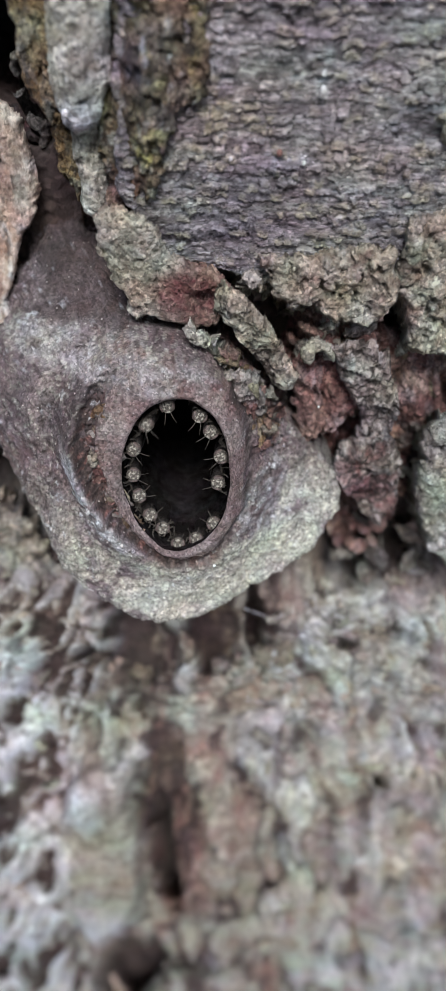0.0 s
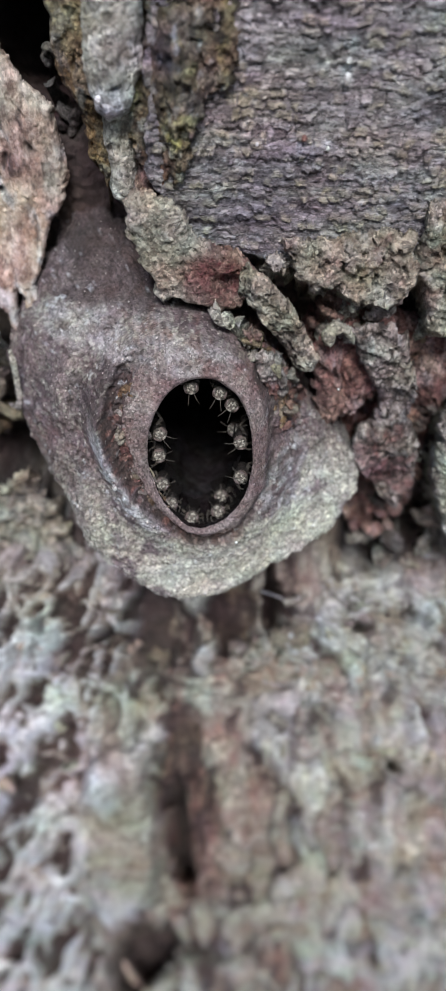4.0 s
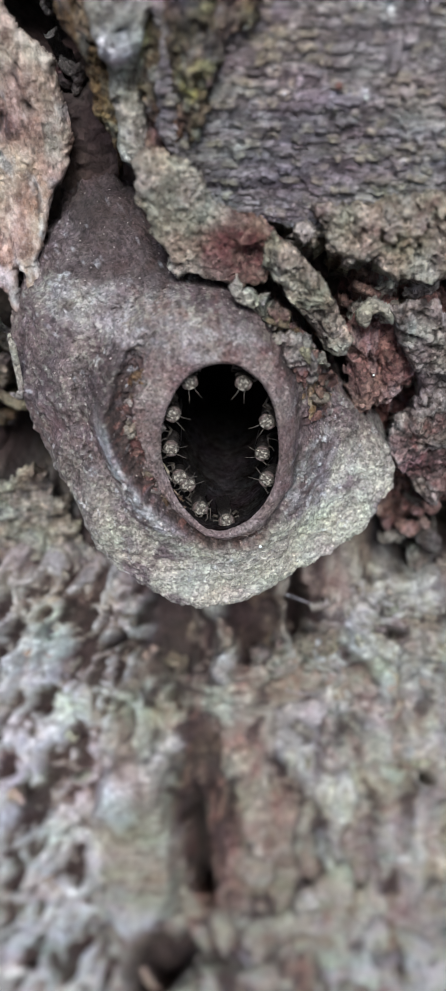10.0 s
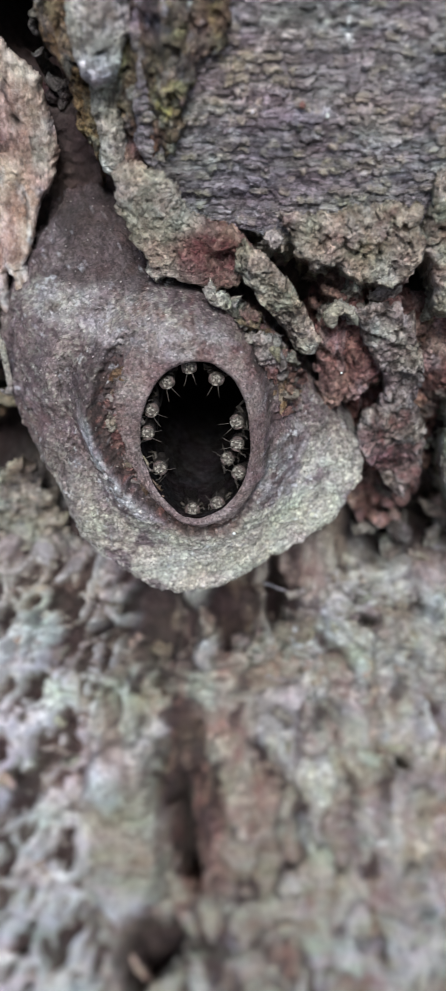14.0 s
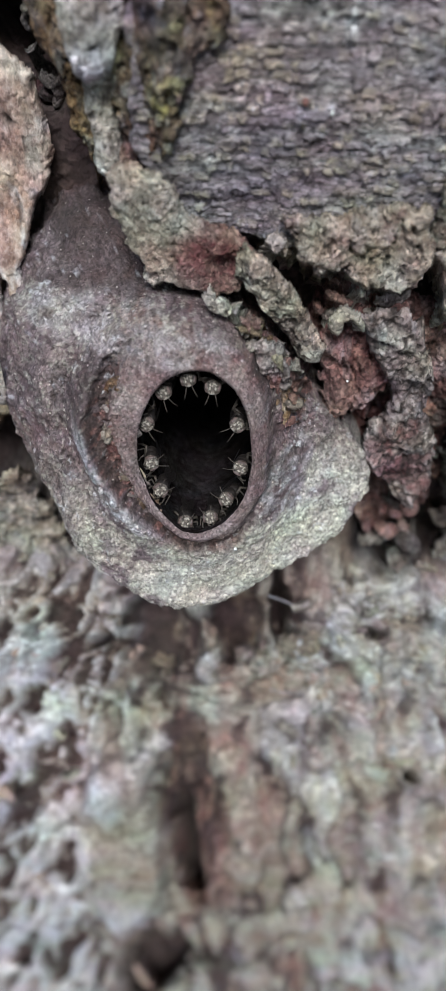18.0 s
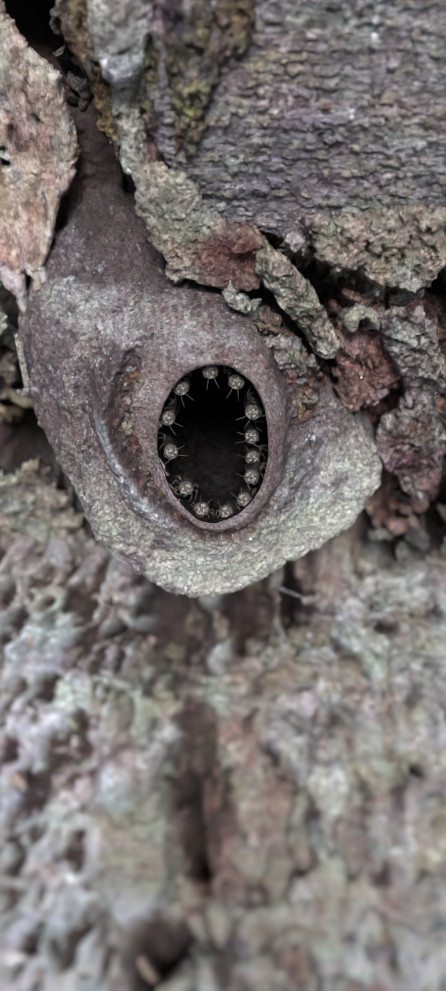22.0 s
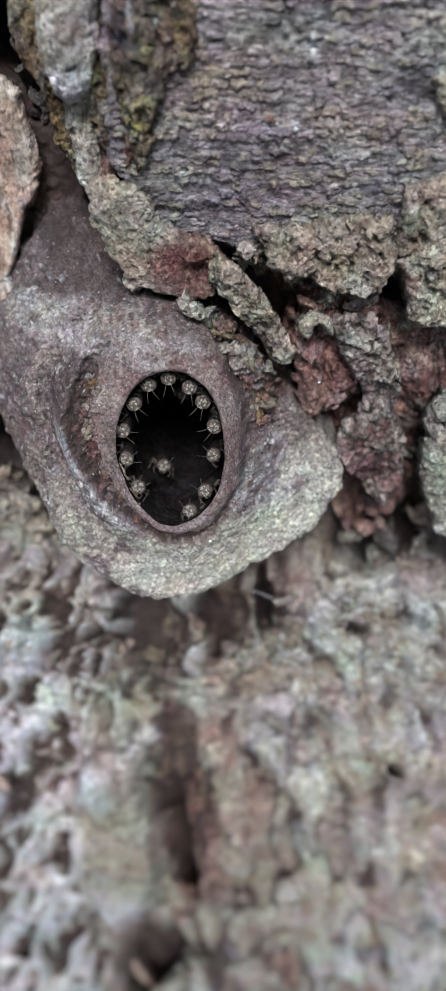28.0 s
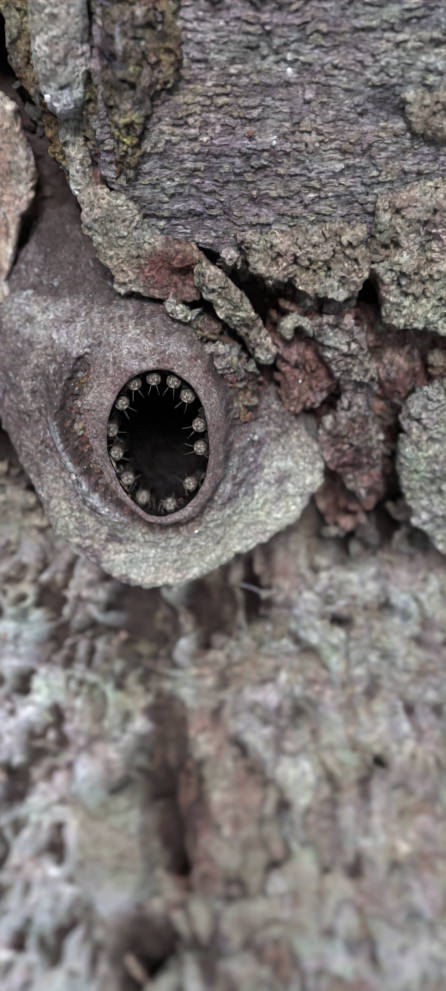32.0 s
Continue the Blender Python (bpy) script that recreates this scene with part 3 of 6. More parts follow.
def wood_tones(x, z):
    body, kind, _ = wood_beads(x, z)
    spots = blob(x, z, 11.0, -33.6, 0.8, 1.5) + 0.7 * blob(x, z, 9.3, -40.9, 0.7, 0.7) + 0.7 * blob(x, z, 11.6, -30.3, 0.6, 0.8)
    beige = smooth(0.62, 0.82, kind + 0.3 * fbm(x / 5.0, z / 4, 3, 71)) * body
    # extra pale flecks to the right put the brighter light there into the colour
    return (1, 0.8 * beige), (2, 0.3 * (1 - body) + 0.45 * smooth(0.34, 0.14, kind + 0.25 * fbm(x / 3.0, z / 2, 4, 75))), (3, 0.4 * smooth(0.25, 0.4, fbm(x / 0.9, z / 0.7, 3, 78)) * smooth(-0.2, 0.3, fbm(x / 7, z / 7, 2, 79)) + 0.3 * smooth(6, 26, x) * smooth(-0.2, 0.3, fbm(x / 1.5, z / 1.1, 3, 77)) + 1.4 * spots), (0, 1.5 * blob(x, z, 6.6, -40.4, 0.4, 0.3))


sheet("bare_wood", [(-10.9, -18.1), (27.3, -18.1), (34.5, -47.9), (29.8, -55.6), (17.0, -57.5), (7.2, -57.9), (2.2, -56.5), (-4.3, -54.7), (-9.8, -52.1), (-12.7, -44.7), (-12.4, -33.9)], wood_height, M_WOOD, trunk, 0.2, 0.5, 0.6, 14,
      wood_tones, "bare dark grey wood with fine cross ridges", grit=0.06)
sheet("bark_flake", [(-18.7, -36.7), (-14.3, -36.0), (-14.3, -41.0), (-14.1, -45.4), (-14.0, -49.7), (-15.2, -50.5), (-16.2, -50.3), (-17.8, -49.9), (-18.0, -48.3), (-17.8, -46.7), (-18.1, -43.2), (-18.0, -40.7)], plain(-6.5, rough=0.35, seed=2, bulge=lambda x, z: 0.9 * blob(x, z, -16.1, -44, 1.8, 9)), M_GREY, trunk, 0.2, 0.3, 0.5, 12,
      lambda x, z: ((1, 0.35 * smooth(0, 0.5, fbm(x / 3, z / 4, 3, 80))), (2, 0.8 * smooth(0.22, 0.42, fbm(x / 0.7, z / 2.6, 4, 89))), (3, 0.9 * blob(x, z, -17.2, -49.0, 0.9, 1.3))), "grey peeling bark flake with dark cracks", 3, (), 0.5)
sheet("bark_knob", [(-18.6, -19.5), (-11.2, -19.5), (-12.2, -29.5), (-12.3, -32.8), (-13.4, -34.5), (-14.2, -37.0), (-15.4, -37.8), (-17.1, -38.3), (-18.2, -37.5), (-18.9, -35.5), (-19.4, -33.3), (-18.8, -29.5)], plain(-3.4, rough=0.5, size=2.6, seed=3, bulge=lambda x, z: 1.4 * blob(x, z, -16.0, -34.0, 2.6, 8) - 0.9 * blob(x, z, -15.5, -34.6, 0.75, 0.28, 5)), M_GREY, trunk, 0.2, 0.3, 1.6, 8,
      lambda x, z: ((2, blob(x, z, -15.5, -34.7, 0.8, 0.3, 5) + 0.6 * smooth(0.25, 0.45, fbm(x / 0.9, z / 1.6, 4, 91)) * smooth(-36, -33, z)), (3, 0.55 * smooth(-33.5, -36.0, z + 0.6 * fbm(x, z, 3, 92)) + 0.3 * smooth(0.0, 0.4, fbm(x / 1.4, z / 1.8, 3, 93)))), "rounded pale grey bark knob with a short slit", 31, (), 0.35)
sheet("bark_edge", [(-24.8, -20.5), (-18.6, -20.5), (-19.0, -31.3), (-19.4, -35.5), (-18.8, -37.7), (-18.0, -40.1), (-17.2, -42.0), (-17.4, -45.0), (-17.6, -48.2), (-18.8, -49.8), (-19.3, -48.7), (-19.9, -47.0), (-21.1, -45.9), (-21.1, -43.2), (-21.2, -40.7), (-21.6, -39.0), (-23.3, -37.3), (-24.0, -34.7), (-24.0, -31.8)], plain(-9.5, 0.35, 0.0, -20, -40, rough=0.7, size=2.5, seed=4), M_RUST, trunk, 0.22, 0.5, 0.6, 12,
      lambda x, z: ((2, 0.7 * smooth(0.1, 0.4, fbm(x / 1.2, z / 3, 4, 84)) + 0.9 * blob(x, z, -19.2, -36.0, 0.8, 3.4, 8)), (1, 0.7 * smooth(0.1, 0.4, fbm(x / 2, z / 2.4, 3, 85)) * smooth(-40, -44, z))), "rusty brown broken bark edge", 5, (), 0.8)
sheet("bark_strip", [(-12.6, -20.0), (-0.2, -20.0), (-1.6, -30.1), (-2.0, -33.5), (-3.2, -35.4), (-5.1, -36.5), (-5.8, -37.9), (-6.7, -40.2), (-7.3, -43.0), (-9.2, -45.6), (-10.6, -47.6), (-12.6, -49.2), (-14.5, -49.2), (-14.6, -44.8), (-14.7, -40.4), (-15.1, -37.5), (-14.2, -35.2), (-12.9, -32.4)], plain(-0.6, rough=0.7, size=2.2, seed=6, bulge=lambda x, z: -4.2 * smooth(-8, -13.5, x) - 1.2 * smooth(-6, -2, x) - 2.2 * smooth(-36, -27, z) - 1.2 * smooth(0.1, 0.35, fbm(x / 1.8, z / 2.2, 4, 95))), M_MOSSY, trunk, 0.22, 1.0, 0.35, 10,
      lambda x, z: ((1, 0.9 * smooth(0.0, 0.3, fbm(x / 2, z / 2.4, 4, 86)) * smooth(-1, 3, fbm(x / 4, z / 4, 2, 87) * 6)), (2, 0.85 * smooth(0.0, 0.3, fbm(x / 1.5, z / 2, 4, 88))), (3, 0.3 * smooth(0.25, 0.45, fbm(x / 0.9, z / 1.6, 4, 90)))), "yellow-brown mossy bark layer peeling off the wood", 7, (), 0.45)
sheet("bark_border", [(-15.4, -46.8), (-12.6, -45.2), (-9.0, -47.0), (-6.3, -52.2), (-3.7, -52.9), (-0.1, -54.7), (1.5, -57.8), (-0.7, -61.3), (-3.5, -63.3), (-5.5, -62.4), (-9.2, -61.3), (-11.2, -61.8), (-12.6, -60.2), (-14.0, -55.2), (-15.0, -51.6)], plain(0.0, rough=0.5, seed=8, bulge=lambda x, z: -2.5 * blob(x, z, -2.3, -58.4, 2.4, 1.7)), M_PALE, trunk, 0.2, 0.85, 0.6, 14,
      lambda x, z: ((0, 1.9 * blob(x, z, -3.4, -58.0, 6.8, 4.8, -12) * smooth(-0.9, 0.1, fbm(x / 3, z / 3, 4, 82))), (1, 0.9 * blob(x, z, -8.2, -53.5, 3.0, 3.0) + 0.6 * smooth(-0.1, 0.4, fbm(x / 4, z / 4, 3, 81)))), "pale green bark border with a dark red stain", 9, (), 0.4)
sheet("bark_curl", [(-0.9, -56.3), (0.1, -54.5), (2.7, -56.5), (5.8, -60.0), (7.6, -62.6), (8.5, -65.6), (10.6, -69.0), (9.9, -71.4), (8.5, -72.0), (6.7, -70.7), (5.3, -67.9), (2.6, -64.3), (1.2, -62.0), (-1.3, -59.2)], plain(2.2, rough=0.7, size=1.6, seed=10, bulge=lambda x, z: 1.6 * blob(x, z, 8, -62, 2.6, 14, 38)), M_PALE, trunk, 0.22, 0.35, 1.2, 14,
      lambda x, z: ((1, 0.5 * smooth(0, 0.5, fbm(x / 2, z / 2, 4, 90))), (2, 0.7 * smooth(0.2, 0.5, fbm(x / 0.9, z / 0.9, 3, 92)))), "stick-like curl of grey bark", 11, (), 1.0)
sheet("bark_crumb", [(0.6, -65.9), (2.2, -65.2), (4.0, -66.7), (5.3, -69.0), (4.8, -71.0), (3.4, -71.6), (2.1, -70.0), (1.0, -68.0)], plain(6.0, rough=1.8, size=1.5, seed=12), M_ROT, trunk, 0.2, 0.8, 0.7, 8,
      lambda x, z: ((0, 0.4 * smooth(0.0, 0.5, fbm(x / 2, z / 2, 3, 94))), (2, 0.6 * smooth(0.1, 0.4, fbm(x / 2, z / 2, 3, 96)))), "crumbling grey bark crumb", 13)
sheet("bark_crumb", [(-0.5, -62.0), (0.9, -61.5), (1.7, -63.1), (1.3, -64.4), (0.2, -64.0)], plain(6.0, rough=1.2, size=1.2, seed=17), M_RESIN, trunk, 0.2, 0.5, 0.6, 7, None, "small red-brown bark crumb", 18)
sheet("bark_crumb", [(-5.2, -60.2), (-4.0, -59.5), (-2.4, -60.7), (-1.5, -62.3), (-2.6, -63.0), (-4.4, -61.9)], plain(4.5, rough=0.8, size=1.4, seed=19), M_PALE, trunk, 0.2, 0.4, 0.6, 6, None, "small tan bark chip on the wax", 20)
sheet("bark_crumb", [(4.0, -72.5), (5.6, -72.1), (6.5, -74.1), (6.4, -77.8), (5.5, -78.9), (4.4, -78.0), (4.6, -75.1)], plain(5.5, rough=1.6, size=1.5, seed=15), M_RUST, trunk, 0.2, 0.7, 0.8, 14,
      lambda x, z: ((1, 0.6 * smooth(0.0, 0.4, fbm(x / 2, z / 2, 3, 96))),), "crumbling yellow-brown bark crumb", 14)
sheet("bark_plate", [(-37.1, -25.0), (-33.5, -25.0), (-31.8, -33.8), (-30.6, -36.6), (-29.4, -39.3), (-27.5, -41.3), (-27.0, -43.2), (-25.8, -46.9), (-25.9, -51.2), (-26.7, -55.7), (-28.5, -59.2), (-29.7, -60.4), (-30.0, -62.5), (-31.5, -65.9), (-31.1, -68.3), (-31.8, -70.1), (-32.7, -70.7), (-33.4, -69.2), (-33.7, -67.5), (-34.7, -67.8), (-34.9, -71.2), (-34.4, -72.9), (-35.8, -73.8), (-36.6, -71.7), (-38.1, -67.9), (-39.6, -65.3), (-43.2, -63.0), (-56.0, -60.1), (-56.0, -25.0)],
      lambda x, z: -17.0 + 5.5 * smooth(-58, -70, z) - 0.25 * smooth(-34, -26, x) * (x + 34) + 0.7 * fbm(x / 3.4 + z / 12, z / 6, 4, 14, 0.55) + 0.6 * (ridged(x / 2.2 + z / 9, z / 8, 3, 18) - 0.4) - 1.2 * blob(x, z, -30.3, -47.6, 0.7, 1.4, 20) - 1.2 * blob(x, z, -33.8, -49.0, 0.6, 1.5, -15) - 1.0 * blob(x, z, -31.0, -42.6, 0.3, 1.6, 25), M_TAN, trunk, 0.22, 0.6, 0.5, 6,
      lambda x, z: ((0, 0.35 * smooth(0.1, 0.4, fbm(x / 3, z / 7, 4, 83)) * smooth(-45, -58, z)), (1, 0.7 * smooth(0.3, 0.7, blob(x, z, -28.0, -52.5, 2.0, 4.0) + 0.4 * fbm(x / 2, z / 2, 3, 84))), (2, 0.75 * smooth(0.34, 0.5, fbm(x / 0.9, z / 3, 4, 85)) + blob(x, z, -30.3, -47.6, 0.8, 1.5, 20) + blob(x, z, -33.8, -49.0, 0.6, 1.6, -15)), (3, 0.5 * smooth(0.0, 0.4, fbm(x / 2.4 + z / 9, z / 5, 4, 87)) * smooth(-42, -50, z) + 0.5 * smooth(-31, -34, x) * smooth(-44, -38, z))), "rotten tan bark plate with small bore holes", 15,
      [(-35.6, -53.5, 0.5), (-36.1, -51.7, 0.65), (-36.3, -49.6, 0.75), (-37.2, -46.1, 0.6), (-33.9, -70.0, 0.5)], 0.25)
sheet("bark_plate", [(-56.0, -59.6), (-38.2, -61.5), (-37.9, -65.3), (-37.2, -67.9), (-38.0, -69.4), (-37.5, -72.5), (-38.2, -75.3), (-39.7, -76.1), (-42.2, -75.4), (-56.0, -76.0)], plain(-9.0, 0.25, 0.0, -40, -60, rough=0.8, size=1.8, seed=16), M_PALE, trunk, 0.22, 0.7, 0.4, 4,
      lambda x, z: ((1, 0.6 * smooth(-0.2, 0.4, fbm(x / 3, z / 3, 3, 98))), (3, 0.5 * smooth(-0.1, 0.4, fbm(x / 2, z / 3, 3, 97)))), "pale bark plate with ragged edges", 17, (), 0.6)
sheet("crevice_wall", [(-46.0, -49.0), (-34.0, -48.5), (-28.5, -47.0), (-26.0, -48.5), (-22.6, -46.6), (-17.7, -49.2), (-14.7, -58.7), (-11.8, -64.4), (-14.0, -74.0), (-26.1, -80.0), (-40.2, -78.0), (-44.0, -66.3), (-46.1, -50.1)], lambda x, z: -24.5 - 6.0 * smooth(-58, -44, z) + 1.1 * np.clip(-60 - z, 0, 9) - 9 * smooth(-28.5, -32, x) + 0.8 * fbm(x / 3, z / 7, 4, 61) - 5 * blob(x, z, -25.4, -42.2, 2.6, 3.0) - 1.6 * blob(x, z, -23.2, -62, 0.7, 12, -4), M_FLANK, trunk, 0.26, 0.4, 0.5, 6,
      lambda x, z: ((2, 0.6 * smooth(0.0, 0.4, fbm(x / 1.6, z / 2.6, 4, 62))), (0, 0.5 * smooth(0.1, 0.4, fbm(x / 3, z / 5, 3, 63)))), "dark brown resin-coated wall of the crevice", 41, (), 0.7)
sheet("bark_plate", [(-59.3, -96.2), (-45.4, -98.3), (-41.6, -100.1), (-37.3, -98.4), (-35.0, -101.5), (-33.5, -107.8), (-31.3, -117.9), (-27.5, -125.5), (-22.7, -132.1), (-29.1, -141.3), (-42.5, -146.9), (-73.3, -145.2)], plain(-6.0, -0.02, 0.12, -40, -110, 1.6, 3.5, 35), M_PALE, trunk, 0.35, 1.2, 0.9, 5,
      lambda x, z: ((1, 0.55 * smooth(-0.1, 0.3, fbm(x / 5, z / 5, 3, 36))), (2, 0.8 * smooth(0.2, 0.5, fbm(x / 3, z / 3, 3, 38)))), "pale green flaking bark plate below a dark hollow", 33)
sheet("bark_plate", [(4.2, -51.8), (7.0, -52.3), (11.3, -51.7), (17.0, -51.1), (21.3, -50.8), (22.8, -57.4), (21.4, -60.8), (18.8, -61.8), (14.9, -61.5), (12.5, -60.0), (10.7, -59.0), (9.1, -59.9), (6.9, -58.0), (5.6, -55.0)], plain(0.8, rough=0.8, size=2.4, seed=18), M_PALE, trunk, 0.26, 0.7, 0.9, 14,
      lambda x, z: ((1, 0.5 * smooth(0.1, 0.5, fbm(x / 3, z / 3, 3, 99))), (0, 0.5 * smooth(0.2, 0.5, fbm(x / 3, z / 3, 3, 101)))), "flaky tan bark plate under the bare wood", 19)
sheet("bark_plate", [(22.1, -47.7), (26.9, -45.7), (37.2, -44.2), (41.6, -65.6), (33.7, -67.1), (27.9, -66.6), (25.2, -65.6), (23.8, -60.6), (22.1, -55.9)], plain(1.0, rough=1.1, size=3, seed=20), M_PALE, trunk, 0.3, 0.6, 1.0, 14,
      lambda x, z: ((1, 0.9 * smooth(-0.2, 0.4, fbm(x / 3, z / 3, 3, 103))),), "thick greenish-grey bark plate", 21)
sheet("bark_plate", [(24.2, -36.0), (27.1, -35.7), (35.5, -35.1), (37.1, -43.1), (29.4, -41.5), (25.4, -39.6)], plain(-1.0, rough=0.8, size=2.4, seed=22), M_PALE, trunk, 0.3, 0.6, 0.8, 14, None, "small pale bark plate on the bare wood", 23)
sheet("bark_plate", [(28.8, -76.5), (34.1, -72.0), (43.8, -70.9), (52.1, -109.4), (40.0, -109.6), (32.9, -101.8), (29.3, -89.0)], plain(5.0, rough=1.1, size=3, seed=24), M_GREY, trunk, 0.3, 0.6, 1.2, 14,
      lambda x, z: ((1, 0.8 * smooth(-0.2, 0.4, fbm(x / 3, z / 3, 3, 105))),), "grey-green bark plate", 25)
sheet("bark_lump", [(14.7, -65.5), (16.7, -64.4), (19.6, -64.6), (22.6, -67.0), (24.9, -71.7), (25.4, -77.0), (24.7, -80.8), (27.4, -86.7), (27.7, -93.0), (26.8, -99.2), (24.4, -100.4), (21.6, -96.2), (18.6, -92.8), (16.2, -88.9), (17.3, -84.7), (19.6, -81.0), (20.3, -77.4), (18.2, -73.2), (16.1, -70.1)], plain(1.2, rough=1.7, size=2.4, seed=26), M_ROT, trunk, 0.26, 0.7, 1.2, 14,
      lambda x, z: ((0, 0.8 * smooth(0.0, 0.35, fbm(x / 3.5, z / 3.5, 3, 107)) * (1 - blob(x, z, 20.8, -70.9, 5.0, 7.0))), (2, 0.8 * smooth(0.15, 0.4, fbm(x / 0.9, z / 0.9, 3, 109)) + np.exp(-(fbm(x / 5, z / 3, 3, 110) / 0.05) ** 2)), (1, 0.8 * blob(x, z, 20.8, -70.9, 5.0, 7.0) * smooth(-0.3, 0.2, fbm(x / 2, z / 2, 3, 116)))), "pitted brown bark lump with red stains", 27)
sheet("resin_lump", [(9.9, -69.5), (11.8, -68.7), (13.9, -67.6), (16.1, -69.2), (18.5, -72.2), (20.2, -76.7), (19.1, -79.8), (16.6, -81.4), (14.6, -84.4), (11.9, -84.0), (10.2, -80.5), (10.8, -75.9)], plain(-2.0, rough=2.0, size=2.8, seed=28, bulge=lambda x, z: 3.0 * blob(x, z, 12.6, -80.9, 3.0, 3.9) + 1.6 * blob(x, z, 17.1, -75.9, 2.2, 3.2) - 1.5 * blob(x, z, 14.8, -74.9, 0.8, 4.2)), M_RESIN, trunk, 0.22, 1.0, 3.0, 12,
      lambda x, z: ((0, 0.35 * smooth(0.0, 0.4, fbm(x / 2, z / 2, 3, 111))), (1, 1.2 * blob(x, z, 12.9, -81.5, 3.4, 4.4) + 0.45 * smooth(0.0, 0.35, fbm(x / 1.6, z / 1.6, 3, 115))), (2, 0.4 * smooth(0.2, 0.4, fbm(x / 1.2, z / 1.2, 3, 112)))), "rusty red resin lump with a tan foot", 29)
# maroon stain; the two deepest gaps also have shade painted dark
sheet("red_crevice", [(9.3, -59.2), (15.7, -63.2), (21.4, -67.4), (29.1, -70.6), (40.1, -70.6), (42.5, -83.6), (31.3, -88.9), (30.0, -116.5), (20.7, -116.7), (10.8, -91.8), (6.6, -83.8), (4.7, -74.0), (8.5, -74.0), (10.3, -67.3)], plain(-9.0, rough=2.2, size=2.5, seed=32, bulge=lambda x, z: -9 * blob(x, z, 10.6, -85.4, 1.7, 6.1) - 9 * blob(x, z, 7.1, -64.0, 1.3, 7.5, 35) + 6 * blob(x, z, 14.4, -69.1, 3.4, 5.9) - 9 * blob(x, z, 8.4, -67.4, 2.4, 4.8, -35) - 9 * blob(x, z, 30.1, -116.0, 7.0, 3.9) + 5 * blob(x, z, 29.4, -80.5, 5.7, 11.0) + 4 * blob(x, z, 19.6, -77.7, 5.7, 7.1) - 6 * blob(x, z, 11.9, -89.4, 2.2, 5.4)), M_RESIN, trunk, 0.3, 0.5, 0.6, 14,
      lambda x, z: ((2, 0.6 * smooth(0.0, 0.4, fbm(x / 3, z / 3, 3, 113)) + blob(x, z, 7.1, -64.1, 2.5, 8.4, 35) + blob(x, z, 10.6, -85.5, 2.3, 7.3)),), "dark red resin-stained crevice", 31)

# ---- the nest entrance ----
nest = tagged(empty("bee_nest_entrance"), "grey-brown wax and resin nest entrance tube on the bark", "nest entrance")
MID = np.array((HOLE_X, 78.8, HOLE_Z))
OUT, UP = np.array((0, -0.927, 0.374)), np.array((0, 0.374, 0.927))
# degrees round the opening, distance from its middle, height over its plane
MOUTH = [(-154, 7.0, 0.0), (-117, 8.7, 0.0), (-98, 10.3, 0.0), (-81, 10.0, 0.0), (-58, 8.6, 0.0), (-18, 6.9, 0.0), (19, 7.2, 0.0), (48, 9.0, 0.0), (69, 10.9, 0.0), (91, 11.6, 0.0), (113, 10.5, 0.0), (138, 8.6, 0.0), (165, 7.4, 0.0)]
RIM = [(-157, 8.2, 0.3), (-115, 9.6, 0.0), (-96, 11.5, -0.5), (-74, 11.6, -1.0), (-45, 10.2, -2.0), (-8, 8.6, -2.0), (28, 10.1, -3.0), (54, 12.7, -2.0), (72, 15.3, -1.5), (90, 16.3, -1.0), (112, 15.9, -1.0), (131, 14.1, -1.0), (147, 12.3, 0.0), (170, 9.7, 0.2)]
RIDGE = [(-171, 11.3, 3.5), (-143, 10.4, 2.8), (-117, 11.3, 1.0), (-99, 13.3, -1.0), (-74, 14.7, -3.0), (-47, 13.2, -4.0), (-21, 12.0, -7.0), (16, 11.1, -8.0), (48, 13.1, -7.0), (70, 16.1, -6.0), (91, 17.6, -4.0), (113, 18.1, -3.0), (138, 16.7, -2.0), (156, 15.0, 2.2), (169, 13.3, 3.5)]
SHOULDER = [(-169, 17.2, -4.0), (-146, 20.1, -3.0), (-126, 20.7, -3.0), (-109, 21.6, -4.0), (-97, 22.2, -5.0), (-79, 20.9, -6.0), (-58, 19.8, -9.0), (-39, 22.3, -13.0), (-16, 18.8, -14.0), (7, 13.2, -12.0), (40, 13.8, -10.0), (69, 17.3, -9.0), (93, 18.2, -9.0), (121, 21.5, -10.0), (146, 22.8, -9.0), (166, 21.2, -7.0)]
FOOT = [(-172, 26.2, -16.0), (-164, 23.6, -12.0), (-150, 21.4, -8.0), (-141, 24.3, -8.0), (-132, 23.2, -6.0), (-115, 23.8, -6.0), (-100, 25.9, -7.0), (-81, 24.7, -8.0), (-63, 23.4, -10.5), (-46, 25.2, -13.5), (-24, 26.7, -16.0), (-14, 25.4, -17.5), (-6, 20.5, -17.0), (26, 12.8, -14.0), (66, 17.6, -13.0), (95, 18.5, -14.0), (108, 21.6, -17.0), (112, 26.0, -22.0), (112, 34.8, -29.0), (114, 39.5, -32.0), (118, 39.4, -32.0), (130, 33.9, -28.0), (137, 33.3, -26.0), (155, 33.6, -24.0), (167, 31.3, -23.0), (180, 28.8, -20.0)]


def round_the_mouth(rows, angles):
    a = np.array(rows, float)
    t = np.concatenate([a[:, 0] - 360, a[:, 0], a[:, 0] + 360])
    r, h = np.tile(a[:, 1], 3), np.tile(a[:, 2], 3)
    deg = np.degrees(angles)
    soft = [np.interp(deg + d, t, r) for d in (-8, -4, 0, 4, 8)], [np.interp(deg + d, t, h) for d in (-8, -4, 0, 4, 8)]
    return np.mean(soft[0], 0), np.mean(soft[1], 0)


